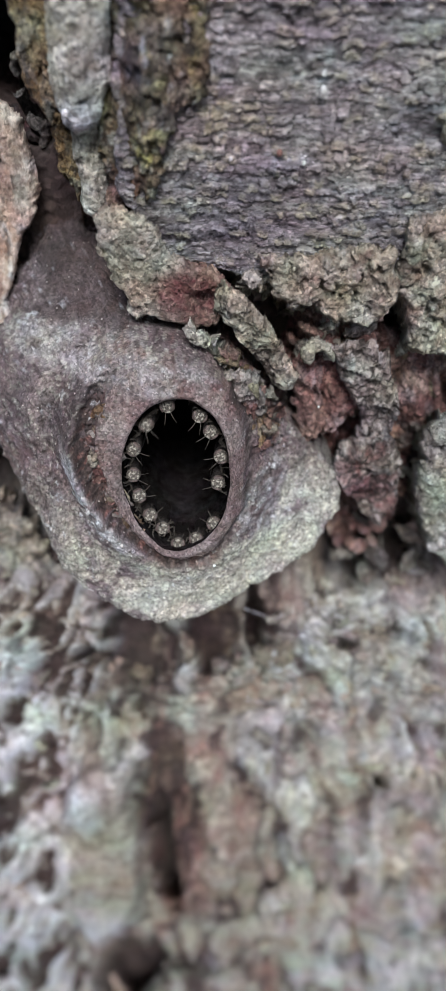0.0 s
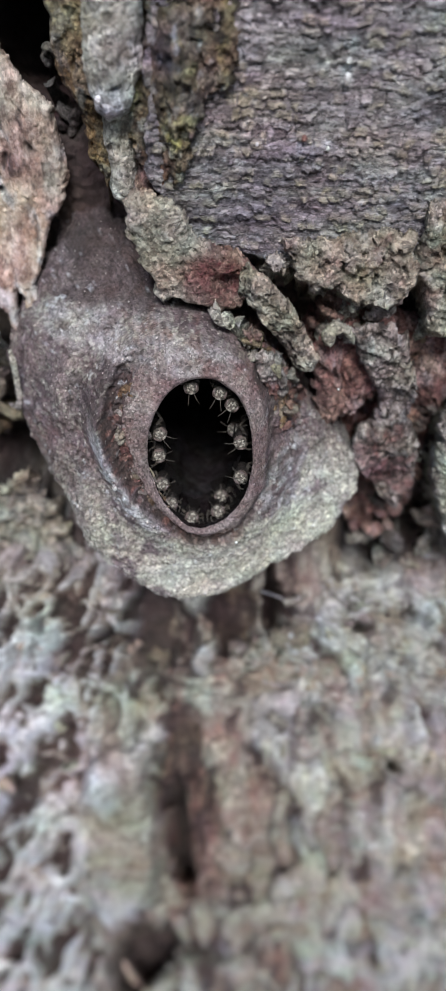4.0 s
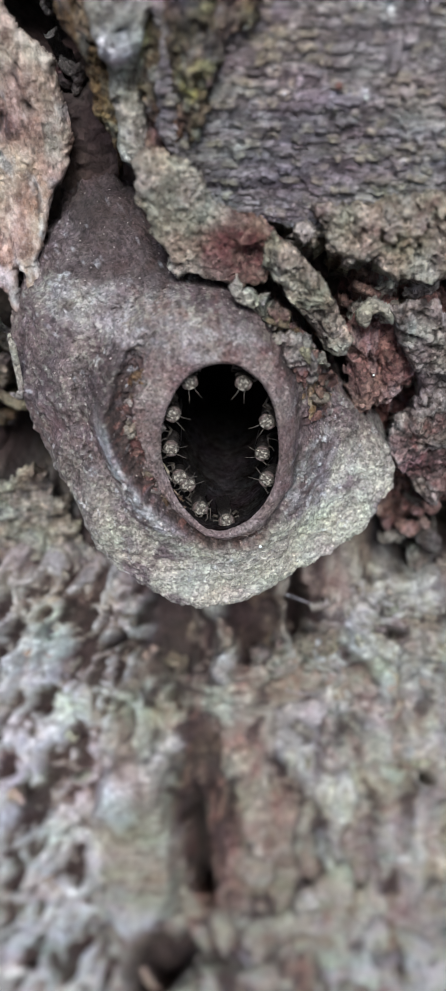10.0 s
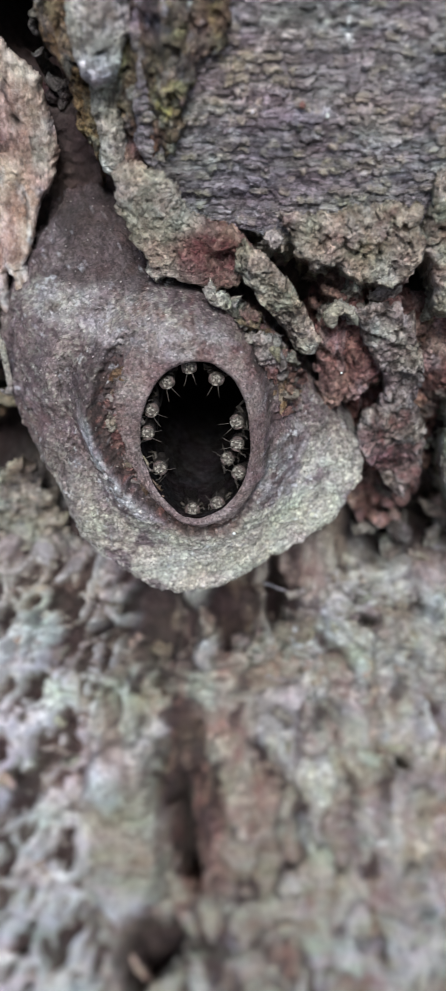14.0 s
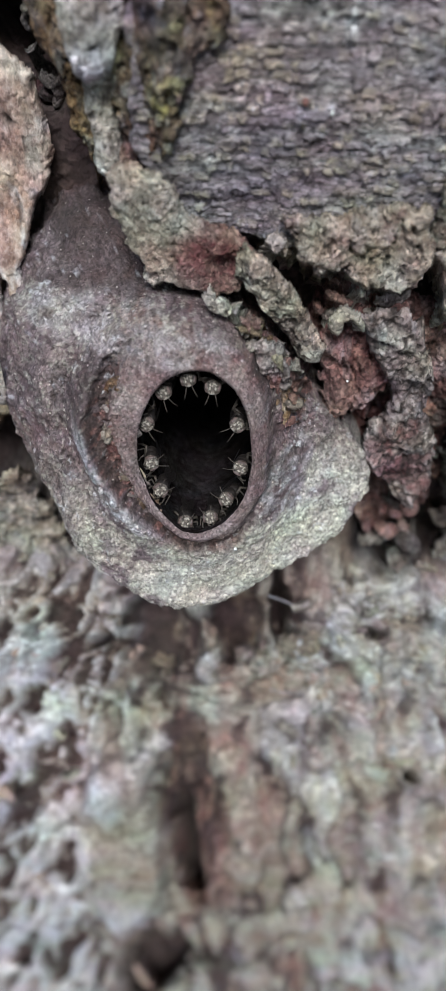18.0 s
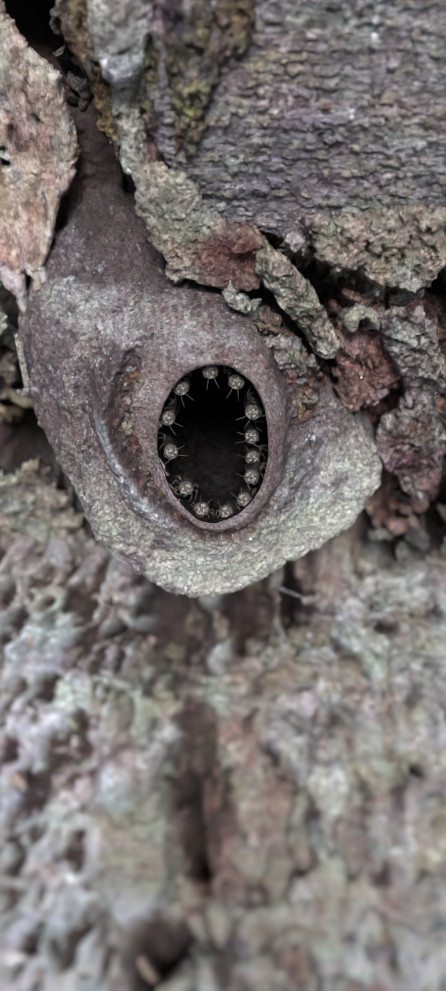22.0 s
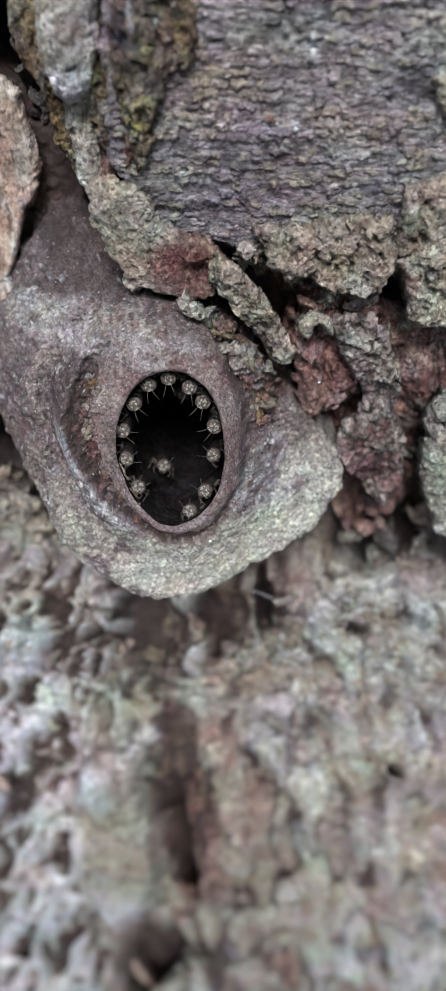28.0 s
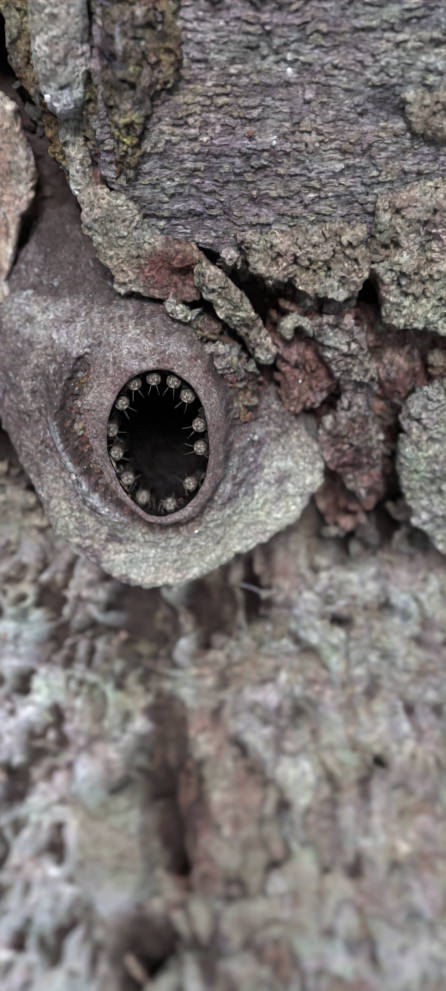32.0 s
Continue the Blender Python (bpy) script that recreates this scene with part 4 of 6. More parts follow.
def nest_mesh():
    count = 600
    ang = np.linspace(-math.pi, math.pi, count, endpoint=False)
    (r0, h0), (r1, h1), (r2, h2), (r3, h3), (r4, h4) = [round_the_mouth(k, ang) for k in (MOUTH, RIM, RIDGE, SHOULDER, FOOT)]
    low = smooth(-0.1, -0.6, np.sin(ang))
    knots = [(r0 * 0.02, h0 - 74), (r0 * 0.55, h0 - 70), (r0 * 0.9, h0 - 60), (r0 * 1.12, h0 - 40), (r0 * 1.15, h0 - 14), (r0 * 1.10, h0 - 6), (r0 + 0.15, h0 - 1.4), (r0, h0 - 0.6), (r0 + 0.5, h0 + 0.1), (r0 * 0.5 + r1 * 0.5, 0.5 * (h0 + h1) + 0.5),
             (r1, h1), (r1 * 0.55 + r2 * 0.45, h1 * 0.5 + h2 * 0.5 - 0.25 - 0.2 * smooth(0.5, -0.3, np.cos(ang)) * smooth(0.9, 0.4, np.sin(ang))), (r2, h2), (r2 * 0.5 + r3 * 0.5, h2 * (0.4 - 0.2 * smooth(0.0, -0.6, np.cos(ang))) + h3 * (0.6 + 0.2 * smooth(0.0, -0.6, np.cos(ang)))), (r3, h3), (r3 * 0.4 + r4 * 0.6, h3 * 0.45 + h4 * 0.55 + 0.6), (r4, h4),
             (r4 - 0.5 * low, h4 - 2.5), (r4 - 3.0 * low + 1.0, h4 - 7), (r4 - 5 * low + 1, h4 - 16)]
    steps = [3, 4, 5, 8, 5, 5, 3, 3, 10, 12, 12, 12, 22, 26, 16, 12, 5, 5, 5]
    pr, ph, owner = [], [], []
    for i, s in enumerate(steps):
        p0, p1, p2, p3 = knots[max(i - 1, 0)], knots[i], knots[i + 1], knots[min(i + 2, len(knots) - 1)]
        for k in range(s):
            u = k / s
            for out, j in ((pr, 0), (ph, 1)):
                m1, m2 = 0.32 * (p2[j] - p0[j]), 0.32 * (p3[j] - p1[j])
                out.append((2 * u ** 3 - 3 * u ** 2 + 1) * p1[j] + (u ** 3 - 2 * u ** 2 + u) * m1 + (-2 * u ** 3 + 3 * u ** 2) * p2[j] + (u ** 3 - u ** 2) * m2)
            owner.append(i)
    pr.append(knots[-1][0]), ph.append(knots[-1][1])
    r, h = np.array(pr), np.array(ph)
    a = np.tile(ang, (len(r), 1))
    x, b = r * np.cos(a), r * np.sin(a)
    weight = np.clip((r - r0) / 5, 0.0, 1)
    f1, f2, grit = cells(x / 0.7 + 0.8 * fbm(x / 0.9, b / 0.9, 2, 45), b / 0.7, 46)
    g1, g2, grain = cells(x / 0.42 + 0.5 * fbm(x, b, 2, 53), b / 0.42, 58)
    sin, cos = np.sin(a), np.cos(a)
    pale = smooth(0.1, -0.5, sin) * smooth(-1.0, 0.2, cos + 0.5) * smooth(r1 + 1, r2 + 1.5, r)
    rubble = np.clip(blob(x, b, 12, 3, 4.5, 3.5) + blob(x, b, 10.5, 12, 4.5, 8, 25), 0, 1)
    wavy = r + 0.5 * fbm(x / 1.3, b / 1.3, 3, 66)
    side = smooth(0.6, 0.0, cos) * smooth(1.0, 0.6, sin)
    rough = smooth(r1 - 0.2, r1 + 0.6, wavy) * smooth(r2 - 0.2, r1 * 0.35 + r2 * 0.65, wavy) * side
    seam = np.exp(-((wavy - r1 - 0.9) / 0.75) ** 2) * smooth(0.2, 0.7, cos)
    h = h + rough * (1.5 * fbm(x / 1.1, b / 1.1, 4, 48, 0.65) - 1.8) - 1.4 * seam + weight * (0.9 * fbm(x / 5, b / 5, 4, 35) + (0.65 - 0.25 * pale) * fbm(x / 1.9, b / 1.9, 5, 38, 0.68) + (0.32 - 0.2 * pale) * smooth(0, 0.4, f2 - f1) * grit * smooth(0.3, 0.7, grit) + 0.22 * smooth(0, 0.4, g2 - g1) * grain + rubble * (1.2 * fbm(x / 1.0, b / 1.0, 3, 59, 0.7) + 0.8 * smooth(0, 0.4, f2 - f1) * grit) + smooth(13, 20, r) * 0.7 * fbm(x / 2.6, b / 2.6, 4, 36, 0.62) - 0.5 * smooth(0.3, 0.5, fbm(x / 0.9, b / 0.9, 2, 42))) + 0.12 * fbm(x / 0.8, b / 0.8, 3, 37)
    wob = 1 + 0.02 * fbm(x / 2.5, b / 2.5, 3, 39) + 0.018 * fbm(x / 1.1, b / 1.1, 3, 49) * smooth(r3, r4, r)
    p = MID + x[..., None] * wob[..., None] * np.array((1, 0, 0)) + b[..., None] * wob[..., None] * UP + h[..., None] * OUT
    v = p / 1000 + np.array((0, 0, EYE))
    sin, cos = np.sin(a), np.cos(a)
    groove = rough
    tone = np.zeros((*r.shape, 4))
    speckled = fbm(x / 1.2, b / 1.2, 3, 41)
    tone[..., 0] = np.clip(groove * 1.2 * smooth(-0.45, 0.15, speckled) + 0.3 * smooth(-11, -16, x) * smooth(8, 0, b) * (1 - pale) * smooth(-0.2, 0.3, speckled) + 0.5 * smooth(0.7, 0.95, sin) * smooth(0.1, 0.5, fbm(x / 2, b / 2, 3, 43)) + 0.9 * rubble * smooth(-0.2, 0.3, speckled), 0, 1)
    tone[..., 0] = np.clip(tone[..., 0] + 0.35 * smooth(r0, r0 + 1, r) * smooth(r1 + 1, r1 - 0.5, r) * smooth(0.05, 0.4, fbm(x / 0.9, b / 0.9, 3, 63)), 0, 1)
    blue = smooth(0.3, 0.5, blob(x, b, 11.5, -5.5, 4.0, 8.0, -25) + 0.25 * fbm(x / 2, b / 2, 3, 61))
    cloud = fbm(x / 5, b / 5, 4, 47)
    band = smooth(0.2, 0.7, blob(x, b, -11, 15.5, 20, 4.2, -6) + 0.3 * cloud)
    # shade of the concave part left of the rim, painted into the colour
    shade_patch = smooth(0.3, 0.7, blob(x, b, -15.5, 9.5, 6, 3.8, 30) + 0.3 * cloud)
    # upper channel: dark brown wax with its shade painted in
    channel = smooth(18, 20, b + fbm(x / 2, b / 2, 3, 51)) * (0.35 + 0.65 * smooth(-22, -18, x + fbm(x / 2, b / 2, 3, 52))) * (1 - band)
    flange = smooth(r2 - 0.7, r2 + 0.1, wavy) * smooth(r2 + 2.3, r2 + 1.3, wavy) * smooth(0.1, -0.4, cos) * smooth(0.45, 0.05, sin) * smooth(-0.95, -0.75, sin)
    tone[..., 1] = np.clip(1.0 * pale * (1 - blue) * smooth(-0.6, 0.0, cloud + 0.3 * speckled) + 0.28 * band + 0.4 * weight * smooth(0.72, 0.9, grain) * (1 - channel), 0, 1)
    # groove and seam are darkened on top of their relief
    tone[..., 2] = np.clip(1.0 * groove * smooth(-0.4, 0.0, fbm(x / 0.8, b / 0.8, 3, 44)) + 1.1 * seam * smooth(-0.4, 0.1, speckled) + 0.25 * blue + 0.4 * smooth(0.1, 0.5, cloud) * weight * (1 - pale) + 0.3 * shade_patch + 0.7 * channel, 0, 1)
    tone[..., 2] = np.clip(tone[..., 2] + weight * (0.6 - 0.55 * pale) * smooth(0.25, 0.1, grain) + weight * (1 - 0.8 * pale) * (0.5 + 0.5 * shade_patch) * smooth(0.16, 0.02, g2 - g1) * 0.4 + 0.6 * rubble * smooth(0.4, 0.1, grit), 0, 1)
    tone[..., 3] = np.clip(0.06 * pale * (1 - blue) + 0.3 * blue * smooth(-0.5, 0.2, speckled) + 0.25 * band * smooth(-0.3, 0.3, speckled) + 0.75 * flange * smooth(-0.7, 0.1, speckled + cloud) + 0.5 * weight * smooth(0.9, 0.97, grit) * smooth(0.5, 0.8, grain), 0, 1)
    rows = len(r)
    owner = np.array(owner)
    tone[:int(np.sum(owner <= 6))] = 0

    def piece(name, rowset, material, label):
        lo, hi = rowset[0], rowset[-1] + 1
        vv = v[lo:hi + 1].reshape(-1, 3)
        f = []
        for i in range(hi - lo):
            for j in range(count):
                k = (j + 1) % count
                f.append((i * count + j, i * count + k, (i + 1) * count + k, (i + 1) * count + j))
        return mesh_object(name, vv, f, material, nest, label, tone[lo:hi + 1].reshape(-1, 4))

    piece("tunnel", np.where(owner <= 6)[0], M_TUNNEL, "inner tunnel wall with shade in its near-black colour")
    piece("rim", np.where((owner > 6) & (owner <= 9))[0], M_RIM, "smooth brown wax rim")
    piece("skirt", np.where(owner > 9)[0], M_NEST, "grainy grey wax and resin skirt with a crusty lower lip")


nest_mesh()


# ---- loose chips of bark in the cracks ----
def chips(name, zone, count, level, size, materials, label, seed, lift=2.0, parent=None):
    rng = random.Random(seed)
    o = np.array(zone)
    made = 0
    while made < count:
        cx, cz = rng.uniform(o[:, 0].min(), o[:, 0].max()), rng.uniform(o[:, 1].min(), o[:, 1].max())
        if edge_distance(np.array([cx]), np.array([cz]), zone)[0] > 0:
            continue
        r, turn, long = size * rng.uniform(0.45, 1.25), rng.uniform(0, 6.3), rng.uniform(1.0, 2.2)
        ring = []
        for k in range(7):
            q, rr = k * 2 * math.pi / 7, r * rng.uniform(0.6, 1.15)
            u, v = rr * math.cos(q) * long, rr * math.sin(q)
            ring.append((cx + u * math.cos(turn) - v * math.sin(turn), cz + u * math.sin(turn) + v * math.cos(turn)))
        top = level if isinstance(level, (int, float)) else float(level(np.array([cx]), np.array([cz]))[0])
        if level is face_height:
            rise = float(lift_up(np.array([cz]))[0]) * top
            ring, cz = [(u, v + rise) for u, v in ring], cz + rise
        top += rng.uniform(0, lift)
        lx, lz = rng.uniform(-0.5, 0.5), rng.uniform(-0.5, 0.5)
        tint = rng.random()
        sheet(name, ring, plain(top, lx, lz, cx, cz, 0.25 * size, size, rng.randrange(60)), rng.choice(materials), parent or trunk, max(0.22, size / 7), 0.25 * size, 0.35 * size, 1.2 * size + lift,
              lambda x, z: ((1, np.full(x.shape, 0.6 * tint)), (2, np.full(x.shape, 0.4 * (1 - tint)))), label, rng.randrange(40), (), min(1.0, size / 3))
        made += 1


chips("bark_chip", [(9.3, -58.4), (15.5, -62.4), (21.0, -64.9), (28.5, -69.2), (34.6, -69.7), (36.4, -81.3), (30.2, -82.5), (31.0, -106.6), (24.9, -113.3), (14.1, -97.6), (10.7, -87.8), (6.7, -76.5), (8.5, -71.9), (11.2, -65.4)], 36, -7.0, 1.4, (M_RESIN, M_RESIN, M_RUST, M_GREY), "small chip of broken bark", 5, 3.0)
chips("bark_chip", [(2.5, -56.0), (10.0, -54.0), (18.1, -53.8), (19.1, -59.6), (14.6, -64.1), (8.5, -60.6)], 16, -1.5, 1.2, (M_PALE, M_PALE, M_GREY), "small flake of pale bark", 8, 1.5)
chips("bark_chip", [(-30.6, -35.0), (-25.2, -35.1), (-23.2, -43.7), (-20.9, -53.3), (-26.4, -55.9), (-27.6, -45.9)], 14, -29.0, 1.2, (M_FLANK,), "dark crumb of rotten bark", 10, 4.0)
chips("bark_chip", [(-45.5, -99.0), (-38.8, -96.2), (-33.3, -107.8), (-27.4, -124.6), (-16.2, -136.0), (-16.7, -146.6), (-55.6, -147.1)], 14, face_height, 1.8, (M_TAN, M_PALE, M_GREY), "curled flake of pale bark", 11, 0.6)
chips("bark_chip", [(3.2, -134.7), (14.1, -120.9), (24.2, -113.7), (42.1, -122.1), (52.5, -188.0), (5.6, -181.3)], 24, face_height, 2.6, (M_PALE, M_GREY, M_TAN), "blocky flake of greenish bark", 12, 0.7)
chips("bark_chip", [(-46.3, -140.7), (-28.4, -144.5), (-42.4, -242.7), (-90.6, -343.3)], 8, face_height, 2.2, (M_TAN, M_GREY), "pale fibrous bark splinter", 13, 0.5)
chips("bark_chip", [(-4.6, -176.6), (49.9, -174.0), (80.6, -368.5), (-20.6, -382.1)], 16, face_height, 3.6, (M_PALE, M_GREY, M_TAN), "soft-edged flake of old bark", 14, 0.6)


chips("bark_chip", [(-1.7, -60.9), (1.5, -62.2), (4.9, -67.8), (6.8, -73.3), (7.1, -79.2), (4.8, -80.6), (3.5, -73.3), (0.9, -67.8)], 50, 4.0, 0.75, (M_ROT, M_RUST, M_RESIN, M_RESIN), "tiny crumb of bark on the wax", 15, 2.2)
chips("bark_chip", [(4.5, -82.5), (10.8, -82.5), (12.5, -86.7), (8.6, -88.7), (4.6, -86.7)], 26, 0.5, 0.8, (M_RESIN, M_RESIN, M_ROT), "tiny red-brown crumb", 16, 2.0)
chips("bark_chip", [(-50.9, -83.2), (-40.6, -82.7), (-38.8, -87.6), (-40.8, -95.6), (-45.7, -98.4), (-54.5, -98.4)], 26, -19.0, 1.8, (M_ROT, M_TAN, M_PIT, M_RUST), "dark crumb of rotten bark", 17, 4.0)
chips("bark_chip", [(10.8, -63.1), (15.9, -65.0), (20.7, -66.0), (21.2, -68.9), (16.4, -67.9), (12.8, -72.9)], 16, -5.0, 1.2, (M_RESIN, M_ROT), "small chip of red-stained bark", 18, 2.0)


chips("bark_chip", [(18.3, -109.9), (23.3, -107.5), (33.6, -105.9), (48.5, -107.4), (53.1, -123.8), (30.5, -125.0), (23.3, -122.3)], 22, -9.0, 2.2, (M_ROT, M_PALE, M_FLANK, M_TAN), "chip of bark in a dark crevice", 19, 4.0)
chips("bark_chip", [(-4.0, -133.2), (4.2, -130.2), (11.8, -122.7), (18.0, -118.3), (24.9, -119.9), (24.4, -132.9), (11.5, -149.9), (-1.3, -150.1)], 30, face_height, 2.2, (M_ROT, M_GREY, M_PALE), "small flake of greenish bark", 20, 1.0)


def groove_level(x, z):
    """The floor of the groove round the rim."""
    return 13.9 - 0.403 * (z - HOLE_Z) + 0.25 * (HOLE_X - 9 - x)


chips("resin_crumb", [(-13.9, -66.5), (-15.7, -69.0), (-17.3, -74.0), (-17.0, -78.5), (-14.5, -83.0), (-11.8, -86.0), (-10.7, -85.0), (-13.3, -81.5), (-15.6, -77.0), (-15.4, -72.5)], 44, groove_level, 0.5, (M_RESIN, M_ROT, M_RUST, M_RIM), "tiny red-brown crumb in the groove", 21, 0.5, nest)


# ---- small bits on the bark: curls, specks and threads ----
M_WHITE = bark_material("speck_white", [(0.7, 0.7, 0.68), (0.8, 0.8, 0.78), (0.88, 0.88, 0.87)], bump=0.2, gloss=0.6, rough=0.35, darkening=0.2)
M_SILK = bark_material("spider_silk", [(0.6, 0.6, 0.62), (0.7, 0.7, 0.72), (0.8, 0.8, 0.8)], bump=0.1, gloss=0.8, rough=0.3, darkening=0.0)


def strand(name, rows, radii, material, parent, label, flat=1.0, segs=8, wobble=0.0):
    """A bent round strip through (x, z, n) points."""
    p = np.array(rows, float)
    k = np.linspace(0, len(p) - 1, len(p) * 6)
    path = np.stack([np.interp(k, range(len(p)), p[:, i]) for i in range(3)], -1)
    for _ in range(3):
        path[1:-1] = 0.25 * path[:-2] + 0.5 * path[1:-1] + 0.25 * path[2:]
    rad = np.interp(k, range(len(p)), radii)
    v, f = [], []
    for i, (x, z, n) in enumerate(path):
        d = path[min(i + 1, len(path) - 1)] - path[max(i - 1, 0)]
        d = d / max(np.linalg.norm(d), 1e-6)
        side = np.cross(d, (0.0, 0.0, 1.0))
        side = side / max(np.linalg.norm(side), 1e-6)
        up = np.cross(side, d)
        for j in range(segs):
            q = 2 * math.pi * j / segs
            w = rad[i] * (1 + wobble * noise.noise((x * 1.3 + j, z * 1.3, n)))
            c = np.array((x, z, n)) + side * math.cos(q) * w + up * math.sin(q) * w * flat
            v.append((c[0] / 1000, (FACE - c[2]) / 1000, EYE + c[1] / 1000))
    m = len(path)
    for i in range(m - 1):
        for j in range(segs):
            b = (j + 1) % segs
            f.append((i * segs + j, i * segs + b, (i + 1) * segs + b, (i + 1) * segs + j))
    f.append(tuple(range(segs))[::-1]), f.append(tuple(range((m - 1) * segs, m * segs)))
    return mesh_object(name, np.array(v), f, material, parent, label)


sheet("bark_curl", [(10.6, -67.4), (10.8, -65.8), (11.8, -64.7), (13.1, -64.5), (14.6, -65.2), (15.6, -66.9), (15.3, -68.3), (14.4, -67.5), (13.7, -66.3), (13.0, -66.6), (12.8, -68.1), (12.0, -69.0), (11.0, -68.5)], plain(0.3, rough=0.5, size=1.5, seed=37), M_GREY, trunk, 0.2, 0.25, 0.7, 5,
      lambda x, z: ((1, np.full(x.shape, 0.7)),), "small pale arched bark curl", 4, (), 0.4)
strand("bark_curl", [(-34.6, -71.2, -3.5), (-33.9, -72.2, -2.0), (-34.0, -76.3, -1.8), (-34.0, -79.2, -1.8), (-34.8, -80.9, -2.2), (-36.5, -81.7, -4.0)], [0.3, 0.5, 0.42, 0.45, 0.6, 0.3], M_GREY, trunk, "thin pale curl of bark", 0.6, 10, 0.4)
strand("spider_thread", [(0.2, -128.1, -6), (7.9, -126.1, -1), (14.7, -129.5, 0), (21.5, -131.5, -4)], [0.07, 0.09, 0.16, 0.07], M_SILK, trunk, "pale spider thread")
strand("spider_thread", [(-0.5, -155.0, -5), (5.4, -150.9, 2), (10.6, -150.1, 3), (16.1, -154.7, -4)], [0.07, 0.08, 0.08, 0.07], M_SILK, trunk, "pale spider thread")
strand("loose_splinter", [(-37.4, -383.8, -2), (-39.1, -356.6, 2), (-40.7, -341.7, 1)], [1.5, 1.8, 0.8], M_TAN, trunk, "pale wood splinter", 0.6, 10, 0.5)


def speck(name, x, z, n, size, material, parent, label, long=1.3):
    bm = bmesh.new()
    bmesh.ops.create_icosphere(bm, subdivisions=2, radius=1.0)
    for q in bm.verts:
        q.co *= 1 + 0.35 * noise.noise(q.co * 1.9 + Vector((x, z, 0)))
        q.co = Vector((x + q.co.x * size, FACE - n - q.co.y * size * 0.6, z + q.co.z * size * long)) / 1000 + Vector((0, 0, EYE))
    me = bpy.data.meshes.new(name)
    bm.to_mesh(me)
    bm.free()
    me.polygons.foreach_set("use_smooth", np.ones(len(me.polygons), bool))
    me.attributes.new("tone", "FLOAT_COLOR", "POINT").data.foreach_set("color", np.zeros(4 * len(me.vertices), np.float32))
    me.materials.append(material)
    ob = new(name, me)
    ob.parent = parent
    return tagged(ob, label)


# white blob painted in place of the wet glint on the knob
speck("white_speck", -17.5, -35.5, -2.0, 0.4, M_WHITE, trunk, "bright white speck")
speck("white_speck", 11.0, -33.5, -2.9, 0.45, M_WHITE, trunk, "bright white speck", 1.6)
speck("white_speck", 11.0, -31.6, -3.0, 0.3, M_WHITE, trunk, "bright white speck")
speck("white_speck", 9.4, -41.3, -2.6, 0.25, M_WHITE, trunk, "bright white speck")
speck("white_speck", 0.9, -40.8, -2.6, 0.22, M_WHITE, trunk, "bright white speck")
speck("resin_speck", 6.5, -40.0, -2.4, 0.35, M_RESIN, trunk, "small red resin speck")
# white blob painted for the wet highlight on the left shoulder
speck("bright_speck", -17.5, -77.8, 18.5, 0.32, M_WHITE, nest, "glossy white speck", 2.0)
speck("bright_speck", -1.2, -88.7, 18.4, 0.22, M_WHITE, nest, "glossy white speck")
speck("bright_speck", 13.8, -76.2, -1.0, 0.16, M_WHITE, trunk, "pale speck on the red resin")

# ---- the guard bees ----
def simple(name, colour, rough=0.5, gloss=0.5, spread=0.4, sc=2600, bump=0.5):
    m = bpy.data.materials.new(name)
    m.use_nodes = True
    t = m.node_tree
    n, l = t.nodes, t.links
    b = n["Principled BSDF"]
    co = n.new("ShaderNodeTexCoord").outputs["Object"]
    k = n.new("ShaderNodeTexNoise")
    k.inputs["Scale"].default_value, k.inputs["Detail"].default_value, k.inputs["Roughness"].default_value = sc, 5, 0.7
    l.new(co, k.inputs["Vector"])
    r = n.new("ShaderNodeValToRGB")
    e = r.color_ramp.elements
    e[0].position, e[0].color = 0.38, (*[c * (1 - spread) for c in colour], 1)
    e[1].position, e[1].color = 0.62, (*[min(1, c * (1 + spread)) for c in colour], 1)
    l.new(k.outputs["Fac"], r.inputs["Fac"])
    l.new(r.outputs["Color"], b.inputs["Base Color"])
    b.inputs["Roughness"].default_value, b.inputs["Specular IOR Level"].default_value = rough, gloss
    bp = n.new("ShaderNodeBump")
    bp.inputs["Distance"].default_value, bp.inputs["Strength"].default_value = 0.0003, bump
    l.new(k.outputs["Fac"], bp.inputs["Height"])
    l.new(bp.outputs[0], b.inputs["Normal"])
    return m


M_FACE = simple("downy_bee_face", (0.3, 0.28, 0.23), 0.8, 0.3, 0.9, 3600, 1.0)
M_HEAD = simple("dark_bee_head", (0.12, 0.105, 0.085), 0.6, 0.4, 0.8, 3600, 0.8)
M_EYE = simple("bee_eye", (0.1, 0.075, 0.065), 0.3, 0.5, 0.3)
M_LINE = simple("dark_bee_face_line", (0.11, 0.093, 0.075), 0.5, 0.4, 0.3)
M_BODY = simple("black_bee_body", (0.018, 0.015, 0.013), 0.5, 0.4, 0.4)
M_LIMB = simple("brown_bee_limb", (0.065, 0.056, 0.044), 0.45, 0.4, 0.4)
M_WING = simple("smoky_bee_wing", (0.014, 0.012, 0.011), 0.5, 0.2, 0.2)


BEE = 0.97 / 1000


def ball(centre, radii, turn=(0, 0, 0), segs=14, rings=9, lump=0.0):
    bm = bmesh.new()
    bmesh.ops.create_uvsphere(bm, u_segments=segs, v_segments=rings, radius=1.0)
    m = Matrix.LocRotScale(Vector(centre) * BEE, Euler([radians(a) for a in turn]), Vector(radii) * BEE)
    for v in bm.verts:
        v.co = v.co * (1 + lump * noise.noise(v.co * 2.3))
    bmesh.ops.transform(bm, matrix=m, verts=bm.verts)
    return bm


